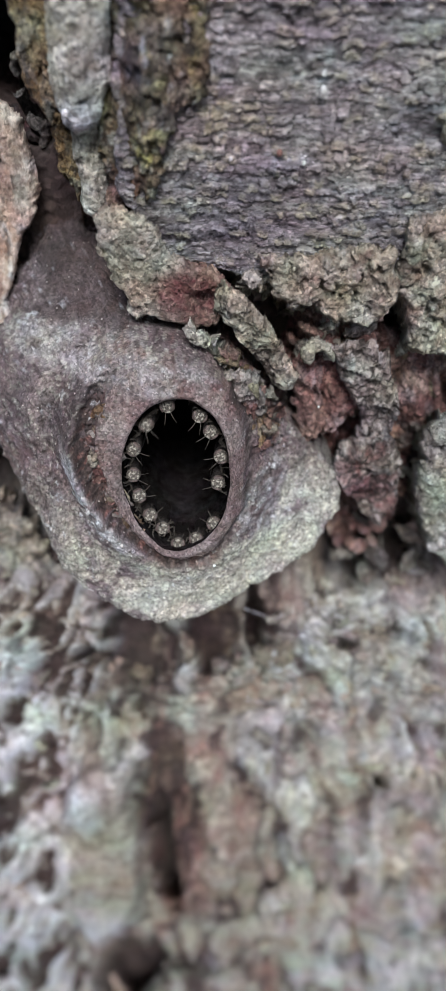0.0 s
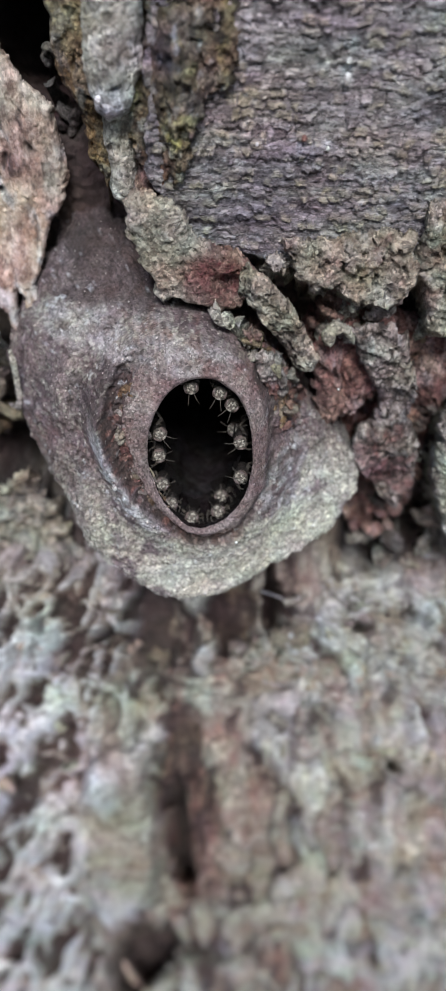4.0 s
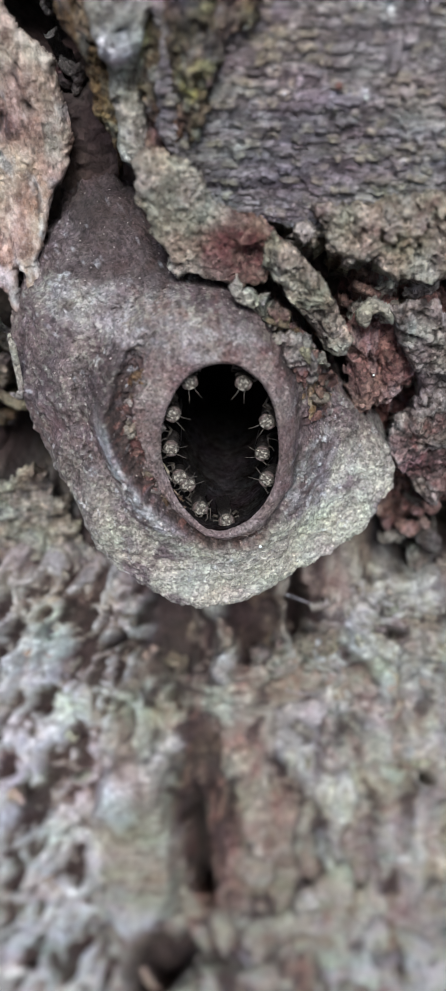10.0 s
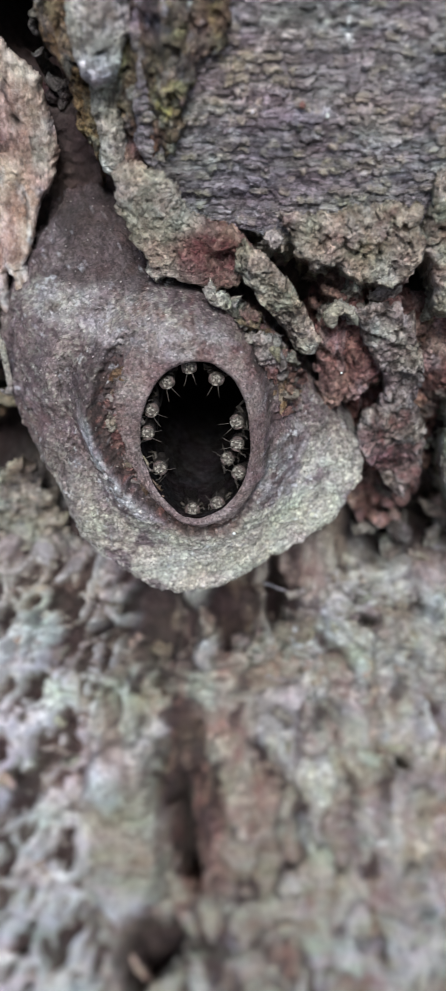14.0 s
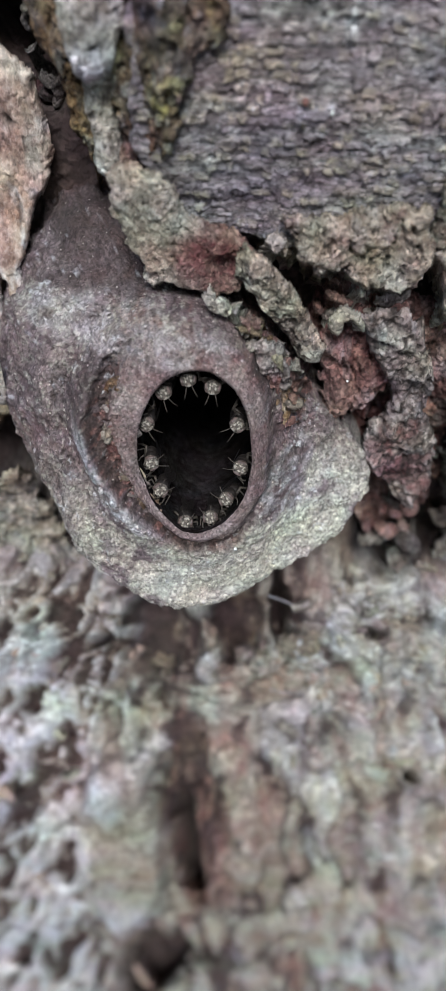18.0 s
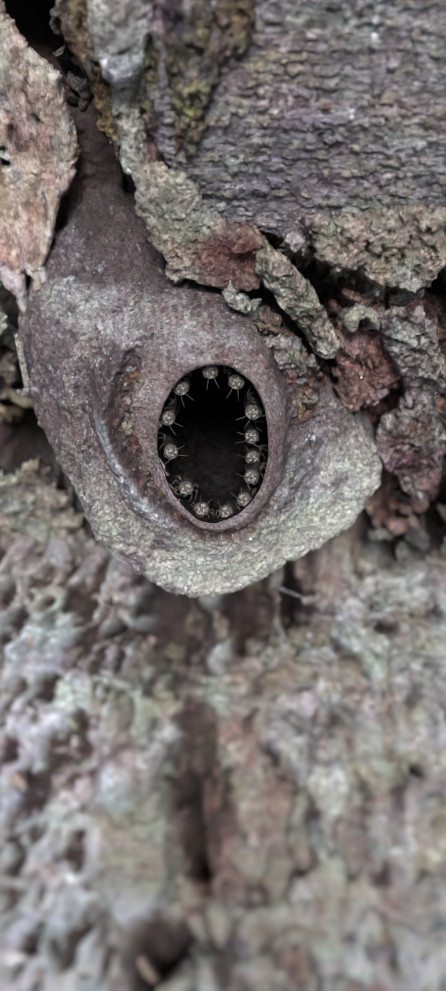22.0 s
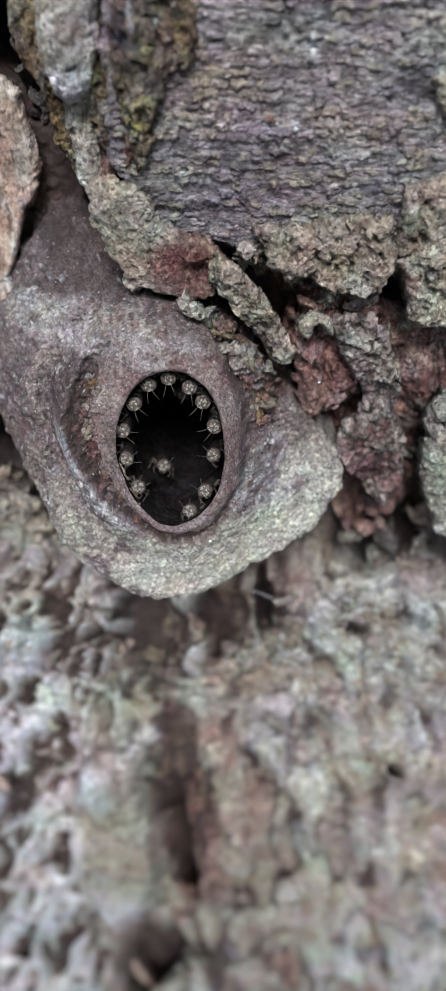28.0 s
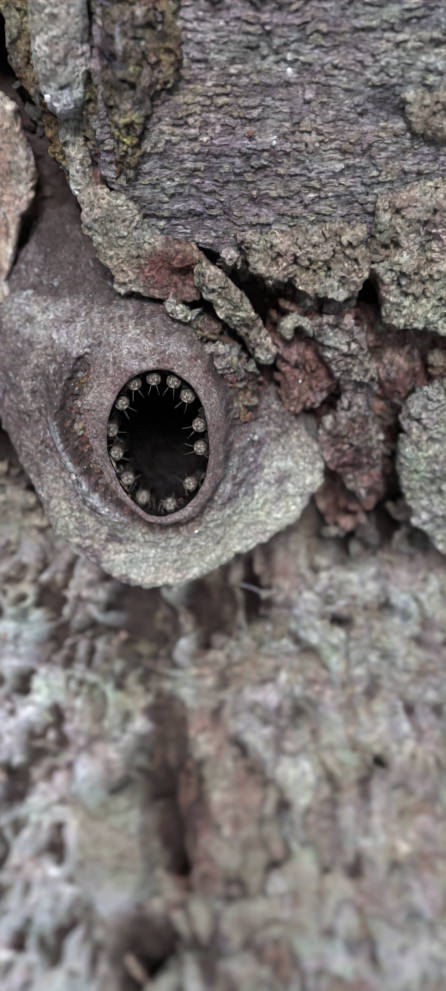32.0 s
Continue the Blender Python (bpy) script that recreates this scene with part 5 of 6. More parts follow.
def tube(points, radii, segs=7):
    """A tapering limb through points, in mm."""
    bm = bmesh.new()
    rings = []
    for i, p in enumerate(points):
        p = Vector(p)
        a, b = Vector(points[max(i - 1, 0)]), Vector(points[min(i + 1, len(points) - 1)])
        d = (b - a).normalized()
        s = d.cross(Vector((0.31, 0.17, 0.93))).normalized()
        t = d.cross(s)
        rings.append([bm.verts.new((p + (s * math.cos(k * 2 * math.pi / segs) + t * math.sin(k * 2 * math.pi / segs)) * radii[i]) * BEE) for k in range(segs)])
    for r, q in zip(rings, rings[1:]):
        for k in range(segs):
            bm.faces.new((r[k], r[(k + 1) % segs], q[(k + 1) % segs], q[k]))
    bm.faces.new(rings[0][::-1]), bm.faces.new(rings[-1])
    return bm


def part(name, bm, material, parent, label=""):
    me = bpy.data.meshes.new(name)
    bm.normal_update()
    for f in bm.faces:
        f.smooth = True
    bm.to_mesh(me)
    bm.free()
    me.materials.append(material)
    ob = new(name, me)
    ob.parent = parent
    return tagged(ob, label)


def build_bee():
    """Origin in the middle of the head; +Y is forward, +Z the back's side, millimetres."""
    bee = tagged(empty("guard_bee"), "small stingless guard bee with pale downy face", "bee", "guard bees at the entrance")
    head = part("head", ball((0, 0, 0), (1.08, 0.66, 0.98), lump=0.08, segs=20, rings=14), M_HEAD, bee, "dark head with pale downy patches")
    for s in (-1, 1):
        part("eye", ball((0.80 * s, 0.1, 0.08), (0.26, 0.46, 0.66), (0, -8 * s, 0)), M_EYE, head, "dark oval eye")
        part("antenna", tube([(0.2 * s, 0.55, 0.1), (0.4 * s, 0.95, 0.75), (0.46 * s, 1.1, 0.95), (0.58 * s, 1.22, 1.35), (0.74 * s, 1.26, 1.8), (0.84 * s, 1.26, 2.1)], [0.045, 0.04, 0.055, 0.05, 0.05, 0.03]), M_LIMB, head, "thin brown antenna")
        part("mandible", tube([(0.42 * s, 0.42, -0.62), (0.34 * s, 0.6, -0.88), (0.08 * s, 0.62, -1.02)], [0.16, 0.13, 0.05]), M_LIMB, head)
        part("face_line", tube([(0.42 * s, 0.56, 0.45), (0.5 * s, 0.55, 0.1), (0.4 * s, 0.56, -0.3), (0.2 * s, 0.6, -0.55)], [0.03, 0.05, 0.06, 0.03]), M_LINE, head)
        part("cheek", ball((0.34 * s, 0.47, 0.02), (0.24, 0.2, 0.36), (0, 14 * s, 0), lump=0.2), M_FACE, head, "pale downy patch beside the eye")
    part("forehead", ball((0, 0.38, 0.62), (0.5, 0.22, 0.22), lump=0.2), M_FACE, head, "pale downy forehead")
    part("clypeus", ball((0, 0.5, -0.45), (0.5, 0.22, 0.27), lump=0.1), M_FACE, head, "pale downy clypeus")
    part("brow", tube([(-0.5, 0.45, 0.55), (-0.2, 0.56, 0.42), (0, 0.6, 0.28), (0.2, 0.56, 0.42), (0.5, 0.45, 0.55)], [0.03, 0.04, 0.05, 0.04, 0.03]), M_LINE, head)
    thorax = part("thorax", ball((0, -1.65, 0.0), (1.05, 1.25, 1.0), lump=0.06), M_BODY, bee, "black hairy thorax")
    part("abdomen", ball((0, -4.0, -0.1), (1.0, 1.5, 0.9)), M_BODY, bee)
    for s in (-1, 1):
        part("front_leg", tube([(0.5 * s, -0.9, -0.5), (1.25 * s, -0.2, -0.6), (1.3 * s, 0.35, -1.0), (1.05 * s, 0.65, -1.35)], [0.11, 0.12, 0.08, 0.05]), M_LIMB, thorax)
        part("middle_leg", tube([(0.6 * s, -1.7, -0.7), (1.7 * s, -1.6, -0.3), (1.9 * s, -1.3, -1.1), (2.0 * s, -0.9, -1.5)], [0.11, 0.12, 0.08, 0.05]), M_LIMB, thorax)
        part("hind_leg", tube([(0.5 * s, -2.4, -0.6), (1.5 * s, -3.0, -0.2), (1.8 * s, -3.9, -0.9), (1.8 * s, -4.4, -1.4)], [0.15, 0.2, 0.16, 0.06]), M_LIMB, thorax)
        bm = ball((0.45 * s, -4.2, 1.0), (0.5, 2.6, 0.03), (2, 6 * s, 5 * s))
        part("wing", bm, M_WING, thorax, "smoky translucent wing")
    return bee


# time, degrees round the mouth, distance from its middle, height over its plane
BEES = [
    [(0, 25, 6.4, -3.2), (1, 24, 5.7, -3.2), (2, 15, 5.7, -3.2), (5, 21, 5.7, -3.2), (6, 31, 6.0, -3.2), (7, 20, 3.6, -7.5), (8, 19, 4.5, -7.5), (9, 18, 4.3, -7.5), (10, 18, 3.8, -22), (11, 19, 5.3, -22), (12, 19, 5.9, -3.2), (13, 24, 6.1, -3.2), (14, 27, 5.9, -3.2), (17, 24, 5.2, -3.2), (18, 24, 4.7, -22), (19, 20, 4.2, -7.5), (20, 20, 3.8, -22), (21, 20, 3.8, -22), (22, 17, 5.1, -22), (23, 17, 5.1, -22), (24, 17, 5.6, -3.2), (25, 12, 5.3, -3.2), (26, 12, 4.7, -22), (29, 12, 4.7, -22), (30, 12, 4.7, -22), (31, 12, 4.7, -22), (32, 12, 4.7, -22)],
    [(0, 54, 7.6, -3.2), (1, 48, 6.9, -7.5), (2, 55, 7.2, -7.5), (5, 58, 7.9, -3.2), (6, 58, 7.1, -22), (7, 46, 7.1, -3.2), (8, 48, 7.0, -3.2), (9, 38, 6.6, -3.2), (10, 32, 6.6, -3.2), (11, 40, 6.5, -3.2), (12, 40, 5.9, -22), (13, 40, 5.9, -22), (14, 40, 5.9, -22), (17, 46, 6.5, -3.2), (18, 36, 6.4, -3.2), (19, 54, 7.3, -3.2), (20, 53, 7.0, -3.2), (21, 44, 6.8, -3.2), (22, 43, 6.7, -3.2), (23, 37, 6.5, -3.2), (24, 40, 7.0, -3.2), (25, 35, 6.6, -3.2), (26, 30, 6.3, -3.2), (29, 31, 6.5, -3.2), (30, 28, 6.3, -3.2), (31, 27, 6.0, -3.2), (32, 28, 6.2, -3.2)],
    [(0, 70, 8.9, -3.2), (1, 73, 9.2, -3.2), (2, 73, 9.1, -3.2), (5, 74, 9.1, -3.2), (6, 73, 9.2, -3.2), (7, 72, 9.0, -3.2), (8, 78, 9.3, -3.2), (9, 72, 8.7, -3.2), (10, 72, 8.8, -3.2), (11, 72, 8.9, -3.2), (12, 73, 8.8, -3.2), (13, 72, 9.0, -3.2), (14, 73, 8.9, -3.2), (17, 75, 9.2, -3.2), (18, 76, 8.9, -3.2), (19, 75, 9.1, -3.2), (20, 69, 8.9, -3.2), (21, 69, 8.8, -3.2), (22, 72, 9.0, -3.2), (23, 74, 9.2, -3.2), (24, 75, 9.2, -3.2), (25, 74, 8.9, -3.2), (26, 75, 9.1, -3.2), (29, 74, 8.9, -3.2), (30, 75, 9.0, -3.2), (31, 74, 8.8, -3.2), (32, 77, 9.4, -3.2)],
    [(0, 97, 9.8, -3.2), (1, 99, 9.8, -3.2), (2, 98, 9.5, -3.2), (5, 98, 9.6, -3.2), (6, 98, 8.6, -22), (7, 98, 8.6, -22), (8, 98, 8.6, -22), (9, 97, 9.0, -22), (10, 97, 9.0, -22), (11, 97, 9.0, -22), (12, 97, 10.0, -3.2), (13, 94, 9.9, -3.2), (14, 95, 10.1, -3.2), (17, 99, 10.1, -3.2), (18, 95, 9.7, -3.2), (19, 94, 9.9, -3.2), (20, 94, 9.7, -3.2), (21, 92, 9.7, -3.2), (22, 93, 9.9, -3.2), (23, 93, 9.8, -3.2), (24, 94, 9.9, -3.2), (25, 92, 9.7, -3.2), (26, 91, 9.9, -3.2), (29, 92, 9.8, -3.2), (30, 92, 9.9, -3.2), (31, 91, 9.9, -3.2), (32, 94, 9.6, -3.2)],
    [(0, 137, 7.3, -22), (1, 137, 8.2, -3.2), (2, 137, 7.3, -22), (5, 140, 6.7, -22), (6, 140, 6.7, -22), (7, 140, 6.7, -22), (8, 140, 7.5, -3.2), (9, 140, 7.1, -3.2), (10, 140, 6.4, -22), (11, 140, 7.0, -22), (12, 140, 7.7, -3.2), (13, 140, 7.0, -22), (14, 140, 7.0, -22), (17, 140, 7.0, -22), (18, 140, 7.0, -22), (19, 129, 7.3, -22), (20, 129, 7.3, -22), (21, 129, 7.3, -22), (22, 129, 7.3, -22), (23, 129, 7.3, -22), (24, 129, 8.1, -3.2), (25, 129, 7.7, -3.2), (26, 128, 7.8, -3.2), (29, 128, 8.1, -3.2), (30, 128, 8.1, -3.2), (31, 129, 8.0, -3.2), (32, 131, 8.0, -3.2)],
    [(0, 147, 6.9, -3.2), (1, 151, 6.8, -3.2), (2, 156, 6.5, -3.2), (5, 149, 6.6, -3.2), (6, 145, 7.3, -3.2), (7, 146, 7.1, -3.2), (8, 146, 6.4, -22), (9, 143, 6.6, -22), (10, 143, 7.4, -3.2), (11, 143, 7.5, -3.2), (12, 143, 6.8, -22), (13, 143, 7.4, -3.2), (14, 144, 7.3, -3.2), (17, 144, 8.1, -3.2), (18, 148, 7.3, -3.2), (19, 149, 7.5, -3.2), (20, 152, 7.1, -3.2), (21, 149, 7.0, -3.2), (22, 149, 7.1, -3.2), (23, 149, 7.2, -3.2), (24, 151, 7.3, -3.2), (25, 151, 6.6, -22), (26, 151, 6.6, -22), (29, 151, 6.6, -22), (30, 151, 6.6, -22), (31, 151, 6.6, -22), (32, 151, 6.6, -22)],
    [(0, 179, 6.0, -3.2), (1, 172, 6.4, -3.2), (2, 172, 5.8, -22), (5, 172, 5.8, -22), (6, 172, 5.8, -22), (7, 172, 5.3, -22), (8, 172, 5.3, -22), (9, 172, 5.3, -22), (10, 172, 5.3, -22), (11, 172, 5.9, -3.2), (12, 175, 6.1, -3.2), (13, 175, 5.5, -22), (14, 170, 6.7, -3.2), (17, 170, 6.0, -22), (18, 170, 6.0, -22), (19, 170, 6.0, -22), (20, 161, 5.9, -22), (21, 161, 5.9, -22), (22, 161, 5.9, -22), (23, 161, 5.9, -22), (24, 161, 5.9, -22), (25, 161, 6.6, -3.2), (26, 162, 7.0, -3.2), (29, 157, 7.2, -3.2), (30, 157, 7.1, -3.2), (31, 165, 6.6, -3.2), (32, 163, 7.3, -3.2)],
    [(0, 209, 6.1, -3.2), (1, 198, 6.3, -3.2), (2, 188, 6.4, -3.2), (5, 182, 5.8, -3.2), (6, 181, 5.9, -3.2), (7, 182, 5.9, -3.2), (8, 179, 6.0, -3.2), (9, 180, 6.0, -3.2), (10, 180, 6.3, -3.2), (11, 180, 5.7, -22), (12, 182, 5.5, -22), (13, 182, 6.1, -3.2), (14, 182, 5.5, -22), (17, 179, 6.3, -3.2), (18, 193, 6.0, -3.2), (19, 192, 6.0, -3.2), (20, 192, 6.0, -3.2), (21, 191, 5.8, -3.2), (22, 190, 5.9, -3.2), (23, 191, 5.8, -3.2), (24, 186, 6.1, -3.2), (25, 197, 5.8, -3.2), (26, 202, 6.3, -3.2), (29, 189, 6.6, -3.2), (30, 190, 6.3, -3.2), (31, 197, 6.5, -3.2), (32, 192, 6.6, -3.2)],
    [(0, 236, 7.1, -3.2), (1, 234, 7.3, -3.2), (2, 223, 7.1, -3.2), (5, 216, 7.2, -3.2), (6, 207, 6.9, -3.2), (7, 212, 6.5, -3.2), (8, 219, 6.5, -3.2), (9, 224, 6.5, -3.2), (10, 228, 6.5, -3.2), (11, 229, 7.1, -3.2), (12, 241, 7.2, -3.2), (13, 249, 8.4, -3.2), (14, 249, 7.6, -22), (17, 249, 7.6, -22), (18, 249, 7.6, -22), (19, 249, 7.6, -22), (20, 249, 7.6, -22), (21, 249, 7.6, -22), (22, 249, 7.6, -22), (23, 249, 7.6, -22), (24, 249, 7.6, -22), (25, 249, 7.6, -22), (26, 249, 7.6, -22), (29, 249, 7.6, -22), (30, 249, 7.6, -22), (31, 249, 7.6, -22), (32, 249, 7.6, -22)],
    [(0, 254, 8.2, -3.2), (1, 246, 9.1, -3.2), (2, 242, 8.8, -3.2), (5, 239, 8.8, -3.2), (6, 254, 8.7, -3.2), (7, 254, 8.6, -3.2), (8, 250, 8.2, -3.2), (9, 251, 8.0, -3.2), (10, 251, 8.7, -3.2), (11, 254, 8.8, -3.2), (12, 254, 7.9, -22), (13, 253, 6.9, -3.2), (14, 253, 6.2, -22), (17, 253, 6.2, -22), (18, 253, 6.2, -22), (19, 252, 8.6, -22), (20, 252, 8.6, -22), (21, 252, 8.6, -22), (22, 252, 8.6, -22), (23, 252, 8.6, -22), (24, 252, 9.5, -3.2), (25, 254, 9.3, -3.2), (26, 254, 8.3, -22), (29, 251, 9.5, -3.2), (30, 251, 8.9, -3.2), (31, 251, 8.1, -22), (32, 250, 8.7, -3.2)],
    [(0, 269, 10.3, -3.2), (1, 263, 9.8, -3.2), (2, 262, 9.8, -3.2), (5, 261, 9.8, -3.2), (6, 270, 10.1, -3.2), (7, 268, 10.5, -3.2), (8, 266, 10.2, -3.2), (9, 267, 10.2, -3.2), (10, 273, 10.0, -3.2), (11, 273, 10.1, -3.2), (12, 267, 10.3, -3.2), (13, 267, 9.3, -22), (14, 265, 10.0, -3.2), (17, 260, 9.7, -3.2), (18, 260, 9.9, -3.2), (19, 256, 9.6, -3.2), (20, 256, 9.3, -3.2), (21, 260, 9.4, -3.2), (22, 259, 9.5, -3.2), (23, 258, 9.4, -3.2), (24, 258, 8.4, -22), (25, 258, 8.4, -22), (26, 258, 9.4, -3.2), (29, 256, 8.2, -22), (30, 256, 8.2, -22), (31, 256, 9.1, -3.2), (32, 256, 8.2, -22)],
    [(0, 284, 9.8, -3.2), (1, 277, 9.3, -3.2), (2, 286, 9.0, -3.2), (5, 284, 9.0, -3.2), (6, 285, 8.8, -3.2), (7, 290, 9.3, -3.2), (8, 285, 10.5, -7.5), (9, 289, 8.9, -3.2), (10, 289, 8.0, -22), (11, 290, 8.9, -7.5), (12, 289, 9.2, -7.5), (13, 283, 9.1, -3.2), (14, 286, 9.4, -3.2), (17, 281, 9.2, -3.2), (18, 280, 9.2, -3.2), (19, 277, 9.4, -3.2), (20, 278, 9.3, -3.2), (21, 280, 9.4, -3.2), (22, 279, 9.8, -3.2), (23, 279, 9.7, -3.2), (24, 277, 9.4, -3.2), (25, 281, 9.0, -3.2), (26, 282, 9.3, -3.2), (29, 283, 9.0, -3.2), (30, 283, 8.6, -3.2), (31, 279, 9.1, -3.2), (32, 276, 9.3, -3.2)],
    [(0, 293, 7.3, -22), (1, 293, 8.1, -3.2), (2, 286, 8.8, -7.5), (5, 291, 8.4, -7.5), (6, 302, 6.7, -3.2), (7, 302, 6.0, -22), (8, 302, 6.0, -22), (9, 302, 6.0, -22), (10, 296, 7.5, -22), (11, 296, 7.5, -22), (12, 296, 7.5, -22), (13, 296, 8.3, -7.5), (14, 296, 7.5, -22), (17, 300, 6.6, -22), (18, 300, 7.4, -3.2), (19, 297, 6.9, -7.5), (20, 302, 6.4, -7.5), (21, 294, 6.6, -7.5), (22, 294, 6.0, -22), (23, 294, 6.0, -22), (24, 294, 6.0, -22), (25, 294, 6.0, -22), (26, 294, 6.0, -22), (29, 294, 6.0, -22), (30, 294, 6.0, -22), (31, 294, 6.0, -22), (32, 294, 6.0, -22)],
    [(0, 304, 8.6, -3.2), (1, 312, 7.4, -3.2), (2, 315, 7.8, -3.2), (5, 315, 7.0, -22), (6, 311, 6.6, -22), (7, 311, 6.6, -22), (8, 311, 7.3, -3.2), (9, 311, 7.2, -3.2), (10, 311, 6.5, -22), (11, 311, 6.5, -22), (12, 314, 5.1, -22), (13, 314, 5.1, -22), (14, 314, 5.7, -7.5), (17, 307, 7.1, -3.2), (18, 307, 6.4, -22), (19, 294, 8.1, -3.2), (20, 296, 8.0, -3.2), (21, 297, 8.2, -3.2), (22, 297, 8.7, -3.2), (23, 294, 8.8, -3.2), (24, 293, 7.9, -3.2), (25, 300, 7.7, -3.2), (26, 300, 8.2, -3.2), (29, 307, 7.0, -3.2), (30, 303, 6.8, -3.2), (31, 304, 7.4, -3.2), (32, 304, 7.2, -3.2)],
    [(0, 349, 5.5, -3.2), (1, 353, 5.4, -3.2), (2, 353, 4.8, -22), (5, 346, 5.1, -3.2), (6, 351, 3.4, -7.5), (7, 351, 3.0, -22), (8, 350, 4.4, -22), (9, 350, 4.9, -3.2), (10, 350, 4.4, -22), (11, 357, 5.4, -3.2), (12, 350, 5.5, -3.2), (13, 351, 5.6, -3.2), (14, 356, 5.3, -3.2), (17, 340, 5.3, -22), (18, 340, 5.9, -3.2), (19, 340, 5.3, -22), (20, 359, 4.7, -7.5), (21, 354, 4.7, -7.5), (22, 357, 4.8, -7.5), (23, 359, 4.7, -7.5), (24, 359, 4.2, -22), (25, 359, 4.2, -22), (26, 359, 4.2, -22), (29, 352, 4.8, -22), (30, 352, 4.8, -22), (31, 352, 5.4, -3.2), (32, 355, 5.6, -3.2)],
    [(0, 354, 4.8, -22), (1, 354, 4.8, -22), (2, 354, 4.8, -22), (5, 354, 4.8, -22), (6, 354, 5.4, -3.2), (7, 343, 5.4, -3.2), (8, 343, 4.8, -22), (9, 336, 5.0, -22), (10, 336, 5.6, -7.5), (11, 336, 5.0, -22), (12, 323, 4.2, -22), (13, 323, 4.7, -7.5), (14, 323, 4.2, -22), (17, 329, 5.5, -22), (18, 329, 5.5, -22), (19, 329, 6.1, -3.2), (20, 327, 6.5, -3.2), (21, 326, 5.8, -3.2), (22, 326, 6.0, -7.5), (23, 333, 5.5, -3.2), (24, 333, 4.9, -22), (25, 343, 4.5, -22), (26, 343, 5.0, -7.5), (29, 332, 5.8, -7.5), (30, 342, 5.4, -3.2), (31, 342, 4.8, -22), (32, 342, 4.8, -22)],
    [(0, 61, 6.4, -22), (1, 61, 6.4, -22), (2, 61, 6.4, -22), (5, 61, 6.4, -22), (6, 61, 6.4, -22), (7, 61, 6.4, -22), (8, 61, 6.4, -22), (9, 61, 6.4, -22), (10, 61, 6.4, -22), (11, 61, 6.4, -22), (12, 61, 6.4, -22), (13, 61, 6.4, -22), (14, 61, 6.4, -22), (17, 61, 6.4, -22), (18, 61, 6.4, -22), (19, 61, 6.4, -22), (20, 61, 6.4, -22), (21, 61, 6.4, -22), (22, 61, 6.4, -22), (23, 61, 7.1, -7.5), (24, 63, 7.9, -3.2), (25, 59, 7.8, -3.2), (26, 59, 7.8, -3.2), (29, 58, 7.8, -3.2), (30, 59, 7.8, -3.2), (31, 58, 7.8, -3.2), (32, 61, 8.1, -3.2)],
    [(0, 119, 8.2, -3.2), (1, 119, 7.4, -22), (2, 119, 7.4, -22), (5, 114, 8.0, -22), (6, 114, 8.0, -22), (7, 114, 8.9, -3.2), (8, 114, 9.2, -3.2), (9, 113, 9.1, -3.2), (10, 114, 9.3, -3.2), (11, 111, 9.4, -3.2), (12, 115, 9.3, -3.2), (13, 117, 8.8, -3.2), (14, 115, 8.9, -3.2), (17, 115, 9.2, -3.2), (18, 116, 8.9, -3.2), (19, 120, 8.7, -3.2), (20, 119, 8.7, -3.2), (21, 119, 8.6, -3.2), (22, 119, 8.8, -3.2), (23, 116, 9.0, -3.2), (24, 113, 9.4, -3.2), (25, 108, 9.5, -3.2), (26, 108, 9.5, -3.2), (29, 108, 9.4, -3.2), (30, 108, 9.5, -3.2), (31, 109, 9.4, -3.2), (32, 111, 9.5, -3.2)],
    [(0, 216, 5.9, -22), (1, 216, 5.9, -22), (2, 216, 5.9, -22), (5, 216, 5.9, -22), (6, 216, 5.9, -22), (7, 216, 5.9, -22), (8, 216, 5.9, -22), (9, 216, 5.9, -22), (10, 216, 6.6, -3.2), (11, 219, 6.3, -3.2), (12, 214, 6.3, -3.2), (13, 214, 6.3, -3.2), (14, 217, 6.4, -3.2), (17, 226, 7.1, -3.2), (18, 227, 7.1, -3.2), (19, 224, 6.9, -3.2), (20, 234, 7.2, -3.2), (21, 238, 7.3, -3.2), (22, 238, 7.4, -3.2), (23, 239, 7.5, -3.2), (24, 226, 7.3, -3.2), (25, 236, 7.2, -3.2), (26, 238, 7.7, -3.2), (29, 224, 7.4, -3.2), (30, 228, 7.4, -3.2), (31, 232, 7.4, -3.2), (32, 226, 7.3, -3.2)],
    [(0, 332, 5.5, -22), (1, 332, 5.5, -22), (2, 332, 6.2, -3.2), (5, 325, 6.5, -3.2), (6, 321, 6.4, -3.2), (7, 320, 7.1, -3.2), (8, 320, 6.4, -22), (9, 324, 6.3, -22), (10, 324, 7.0, -3.2), (11, 324, 6.5, -3.2), (12, 320, 6.6, -3.2), (13, 318, 7.2, -3.2), (14, 321, 7.1, -3.2), (17, 320, 5.5, -7.5), (18, 320, 4.9, -22), (19, 320, 4.9, -22), (20, 318, 5.9, -22), (21, 318, 5.9, -22), (22, 318, 6.6, -3.2), (23, 308, 6.6, -3.2), (24, 308, 5.9, -22), (25, 314, 6.7, -7.5), (26, 316, 6.8, -3.2), (29, 312, 6.7, -22), (30, 312, 6.7, -22), (31, 312, 7.4, -7.5), (32, 312, 6.7, -22)],
]

first_bee = build_bee()
guards = [first_bee] + [copy_thing(first_bee, Matrix()) for _ in BEES[1:]]


fliers = [copy_thing(first_bee, Matrix()) for _ in range(2)]
for bee in fliers:
    tagged(bee, "small dark stingless bee flying past the trunk", "bee", "flying bees")
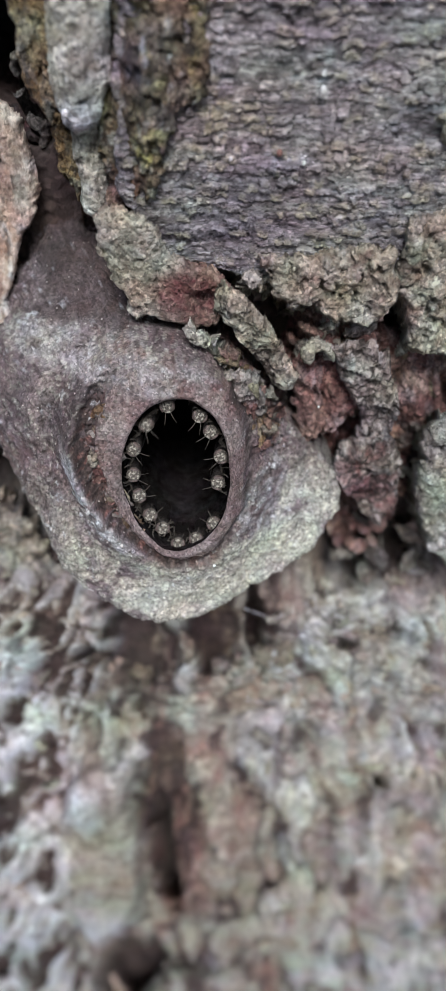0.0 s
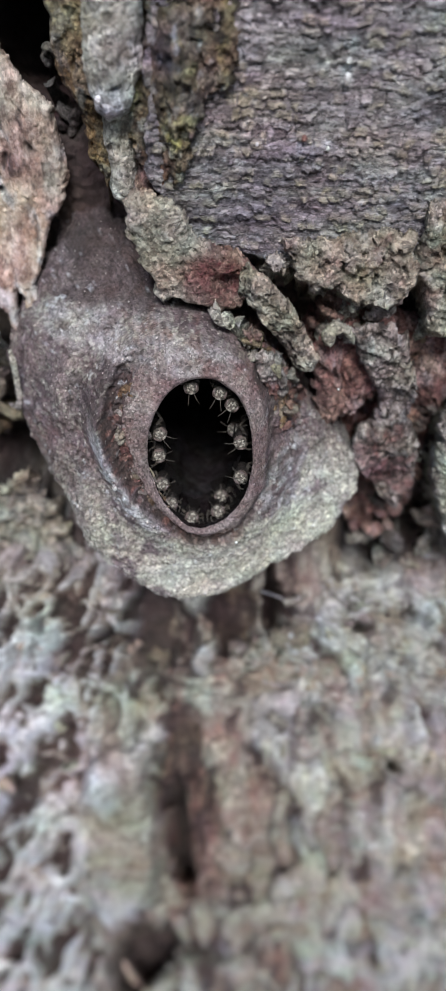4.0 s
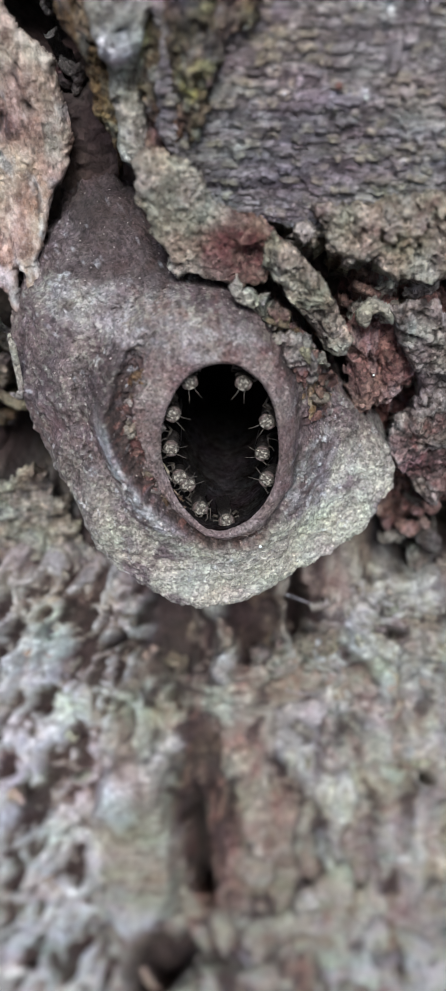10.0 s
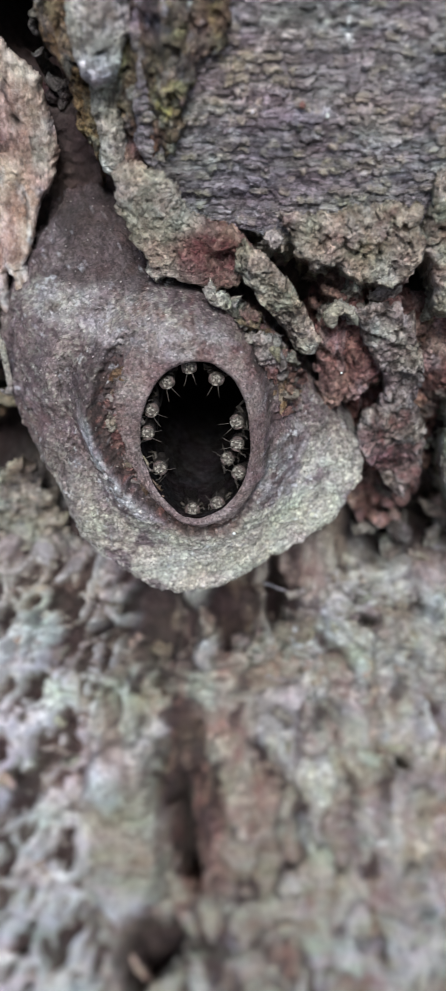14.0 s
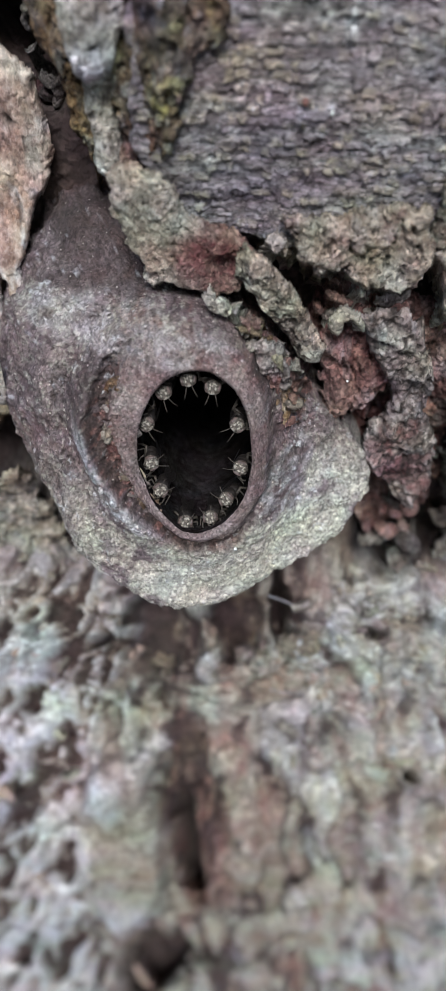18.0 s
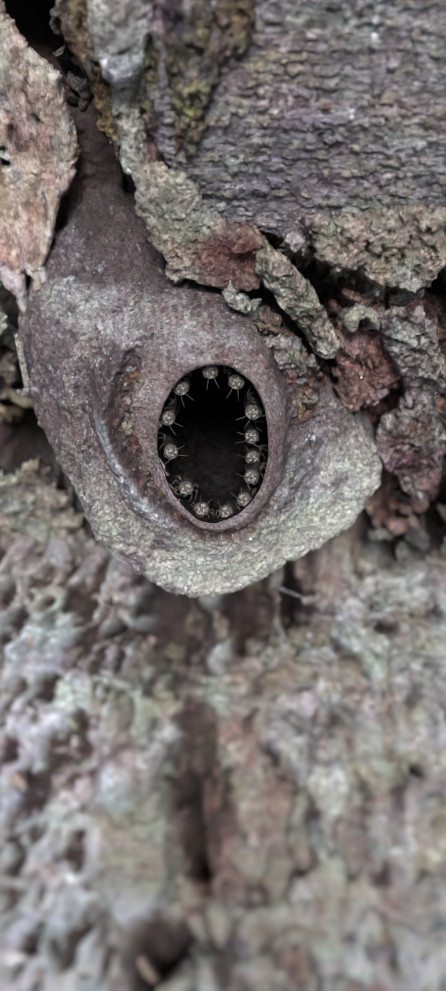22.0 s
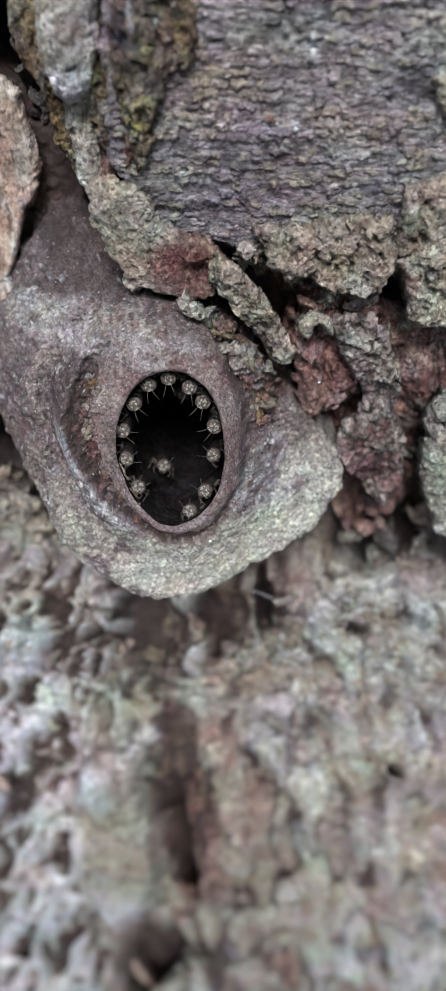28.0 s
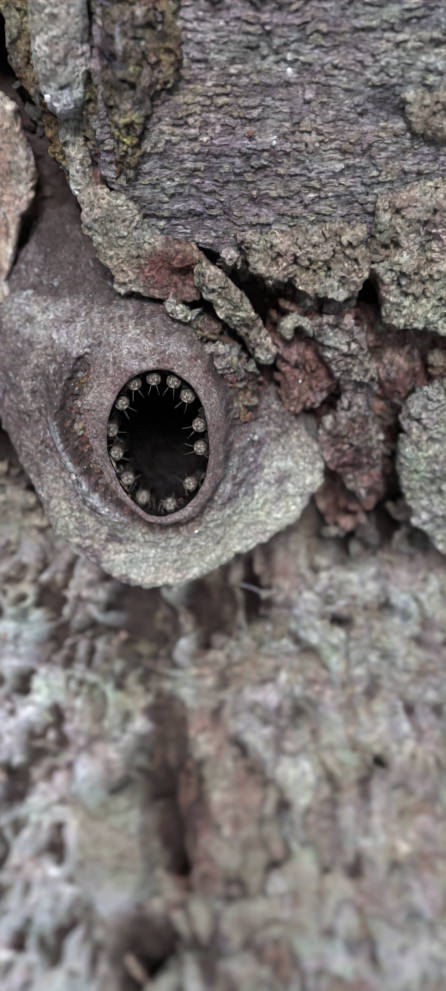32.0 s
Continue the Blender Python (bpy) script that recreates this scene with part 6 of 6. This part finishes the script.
# seconds and place in metres; the bees sit on the trunk before and after their flights
FLIGHTS = [
    [(0.0, (0.2, 0.176, 1.45)), (22.8, (0.2, 0.176, 1.45)), (23.6, (0.10, -0.05, 1.33)), (23.8, (0.028, 0.055, 1.205)), (23.9, (0.008, 0.068, 1.215)), (24.0, (0.002, 0.083, 1.2125)), (24.1, (-0.004, 0.112, 1.213)), (24.6, (-0.006, 0.128, 1.204)), (32.0, (-0.006, 0.128, 1.204))],
    [(0.0, (-0.2, 0.176, 1.45)), (28.9, (-0.2, 0.176, 1.45)), (29.4, (-0.10, -0.02, 1.20)), (29.5, (-0.0123, 0.0683, 1.1729)), (29.6, (-0.02, -0.04, 1.05)), (30.2, (0.3, -0.5, 1.0)), (31.3, (0.35, -0.35, 1.0)), (31.7, (0.10, 0.0, 1.05)), (31.8, (0.0029, 0.0683, 1.1293)), (31.9, (-0.0057, 0.0663, 1.1416)), (32.0, (-0.0145, 0.0653, 1.1547))],
]


def bee_pose(t, deg, dist, high, k):
    a = radians(deg)
    radial = Vector((math.cos(a), *(math.sin(a) * UP[1:])))
    out = Vector(OUT)
    ahead = (out * 0.97 - radial * 0.12 + Vector((0.12 * math.sin(t * 1.7 + k), 0.1 * math.sin(t * 2.3 + k * 2), 0.1 * math.cos(t * 1.3 + k)))).normalized()
    back = -radial + 0.12 * math.sin(t * 2.9 + 1.3 * k) * out.cross(radial)
    side = ahead.cross(back).normalized()
    back = side.cross(ahead)
    low = radial * dist if high > -20 else radial * 3.0 + Vector(UP) * 7.0 - out * 14.0
    p = (Vector(MID) + low + out * high) / 1000 + Vector((0, 0, EYE))
    m = Matrix((side, ahead, back)).transposed().to_4x4()
    return Matrix.Translation(p) @ m


# ---- the ground far below ----
def ground():
    x, y = np.meshgrid(np.linspace(-40, 40, 90), np.linspace(-40, 40, 90))
    x, y = np.sign(x) * np.abs(x / 40) ** 2 * 400, np.sign(y) * np.abs(y / 40) ** 2 * 400
    v = np.stack([x, y, 0.05 * fbm(x, y, 4, 45) - 0.03], -1)
    used, f = grid_faces(np.ones(x.shape, bool))
    ob = mesh_object("ground", v.reshape(-1, 3), f.tolist(), M_SOIL)
    tagged(ob, "bare brown forest soil round the tree", "ground", kind="structure")


ground()


def motions():
    for k, (bee, rows) in enumerate(zip(guards, BEES)):
        walk(bee, [(t, bee_pose(t, deg, dist, high, k)) for t, deg, dist, high in rows])
    for bee, rows in zip(fliers, FLIGHTS):
        walk(bee, [(t, Matrix.Translation(p) @ pose(0, 0, 0, 20, 0, 35 if t < 26 else -60)) for t, p in rows])


motions()
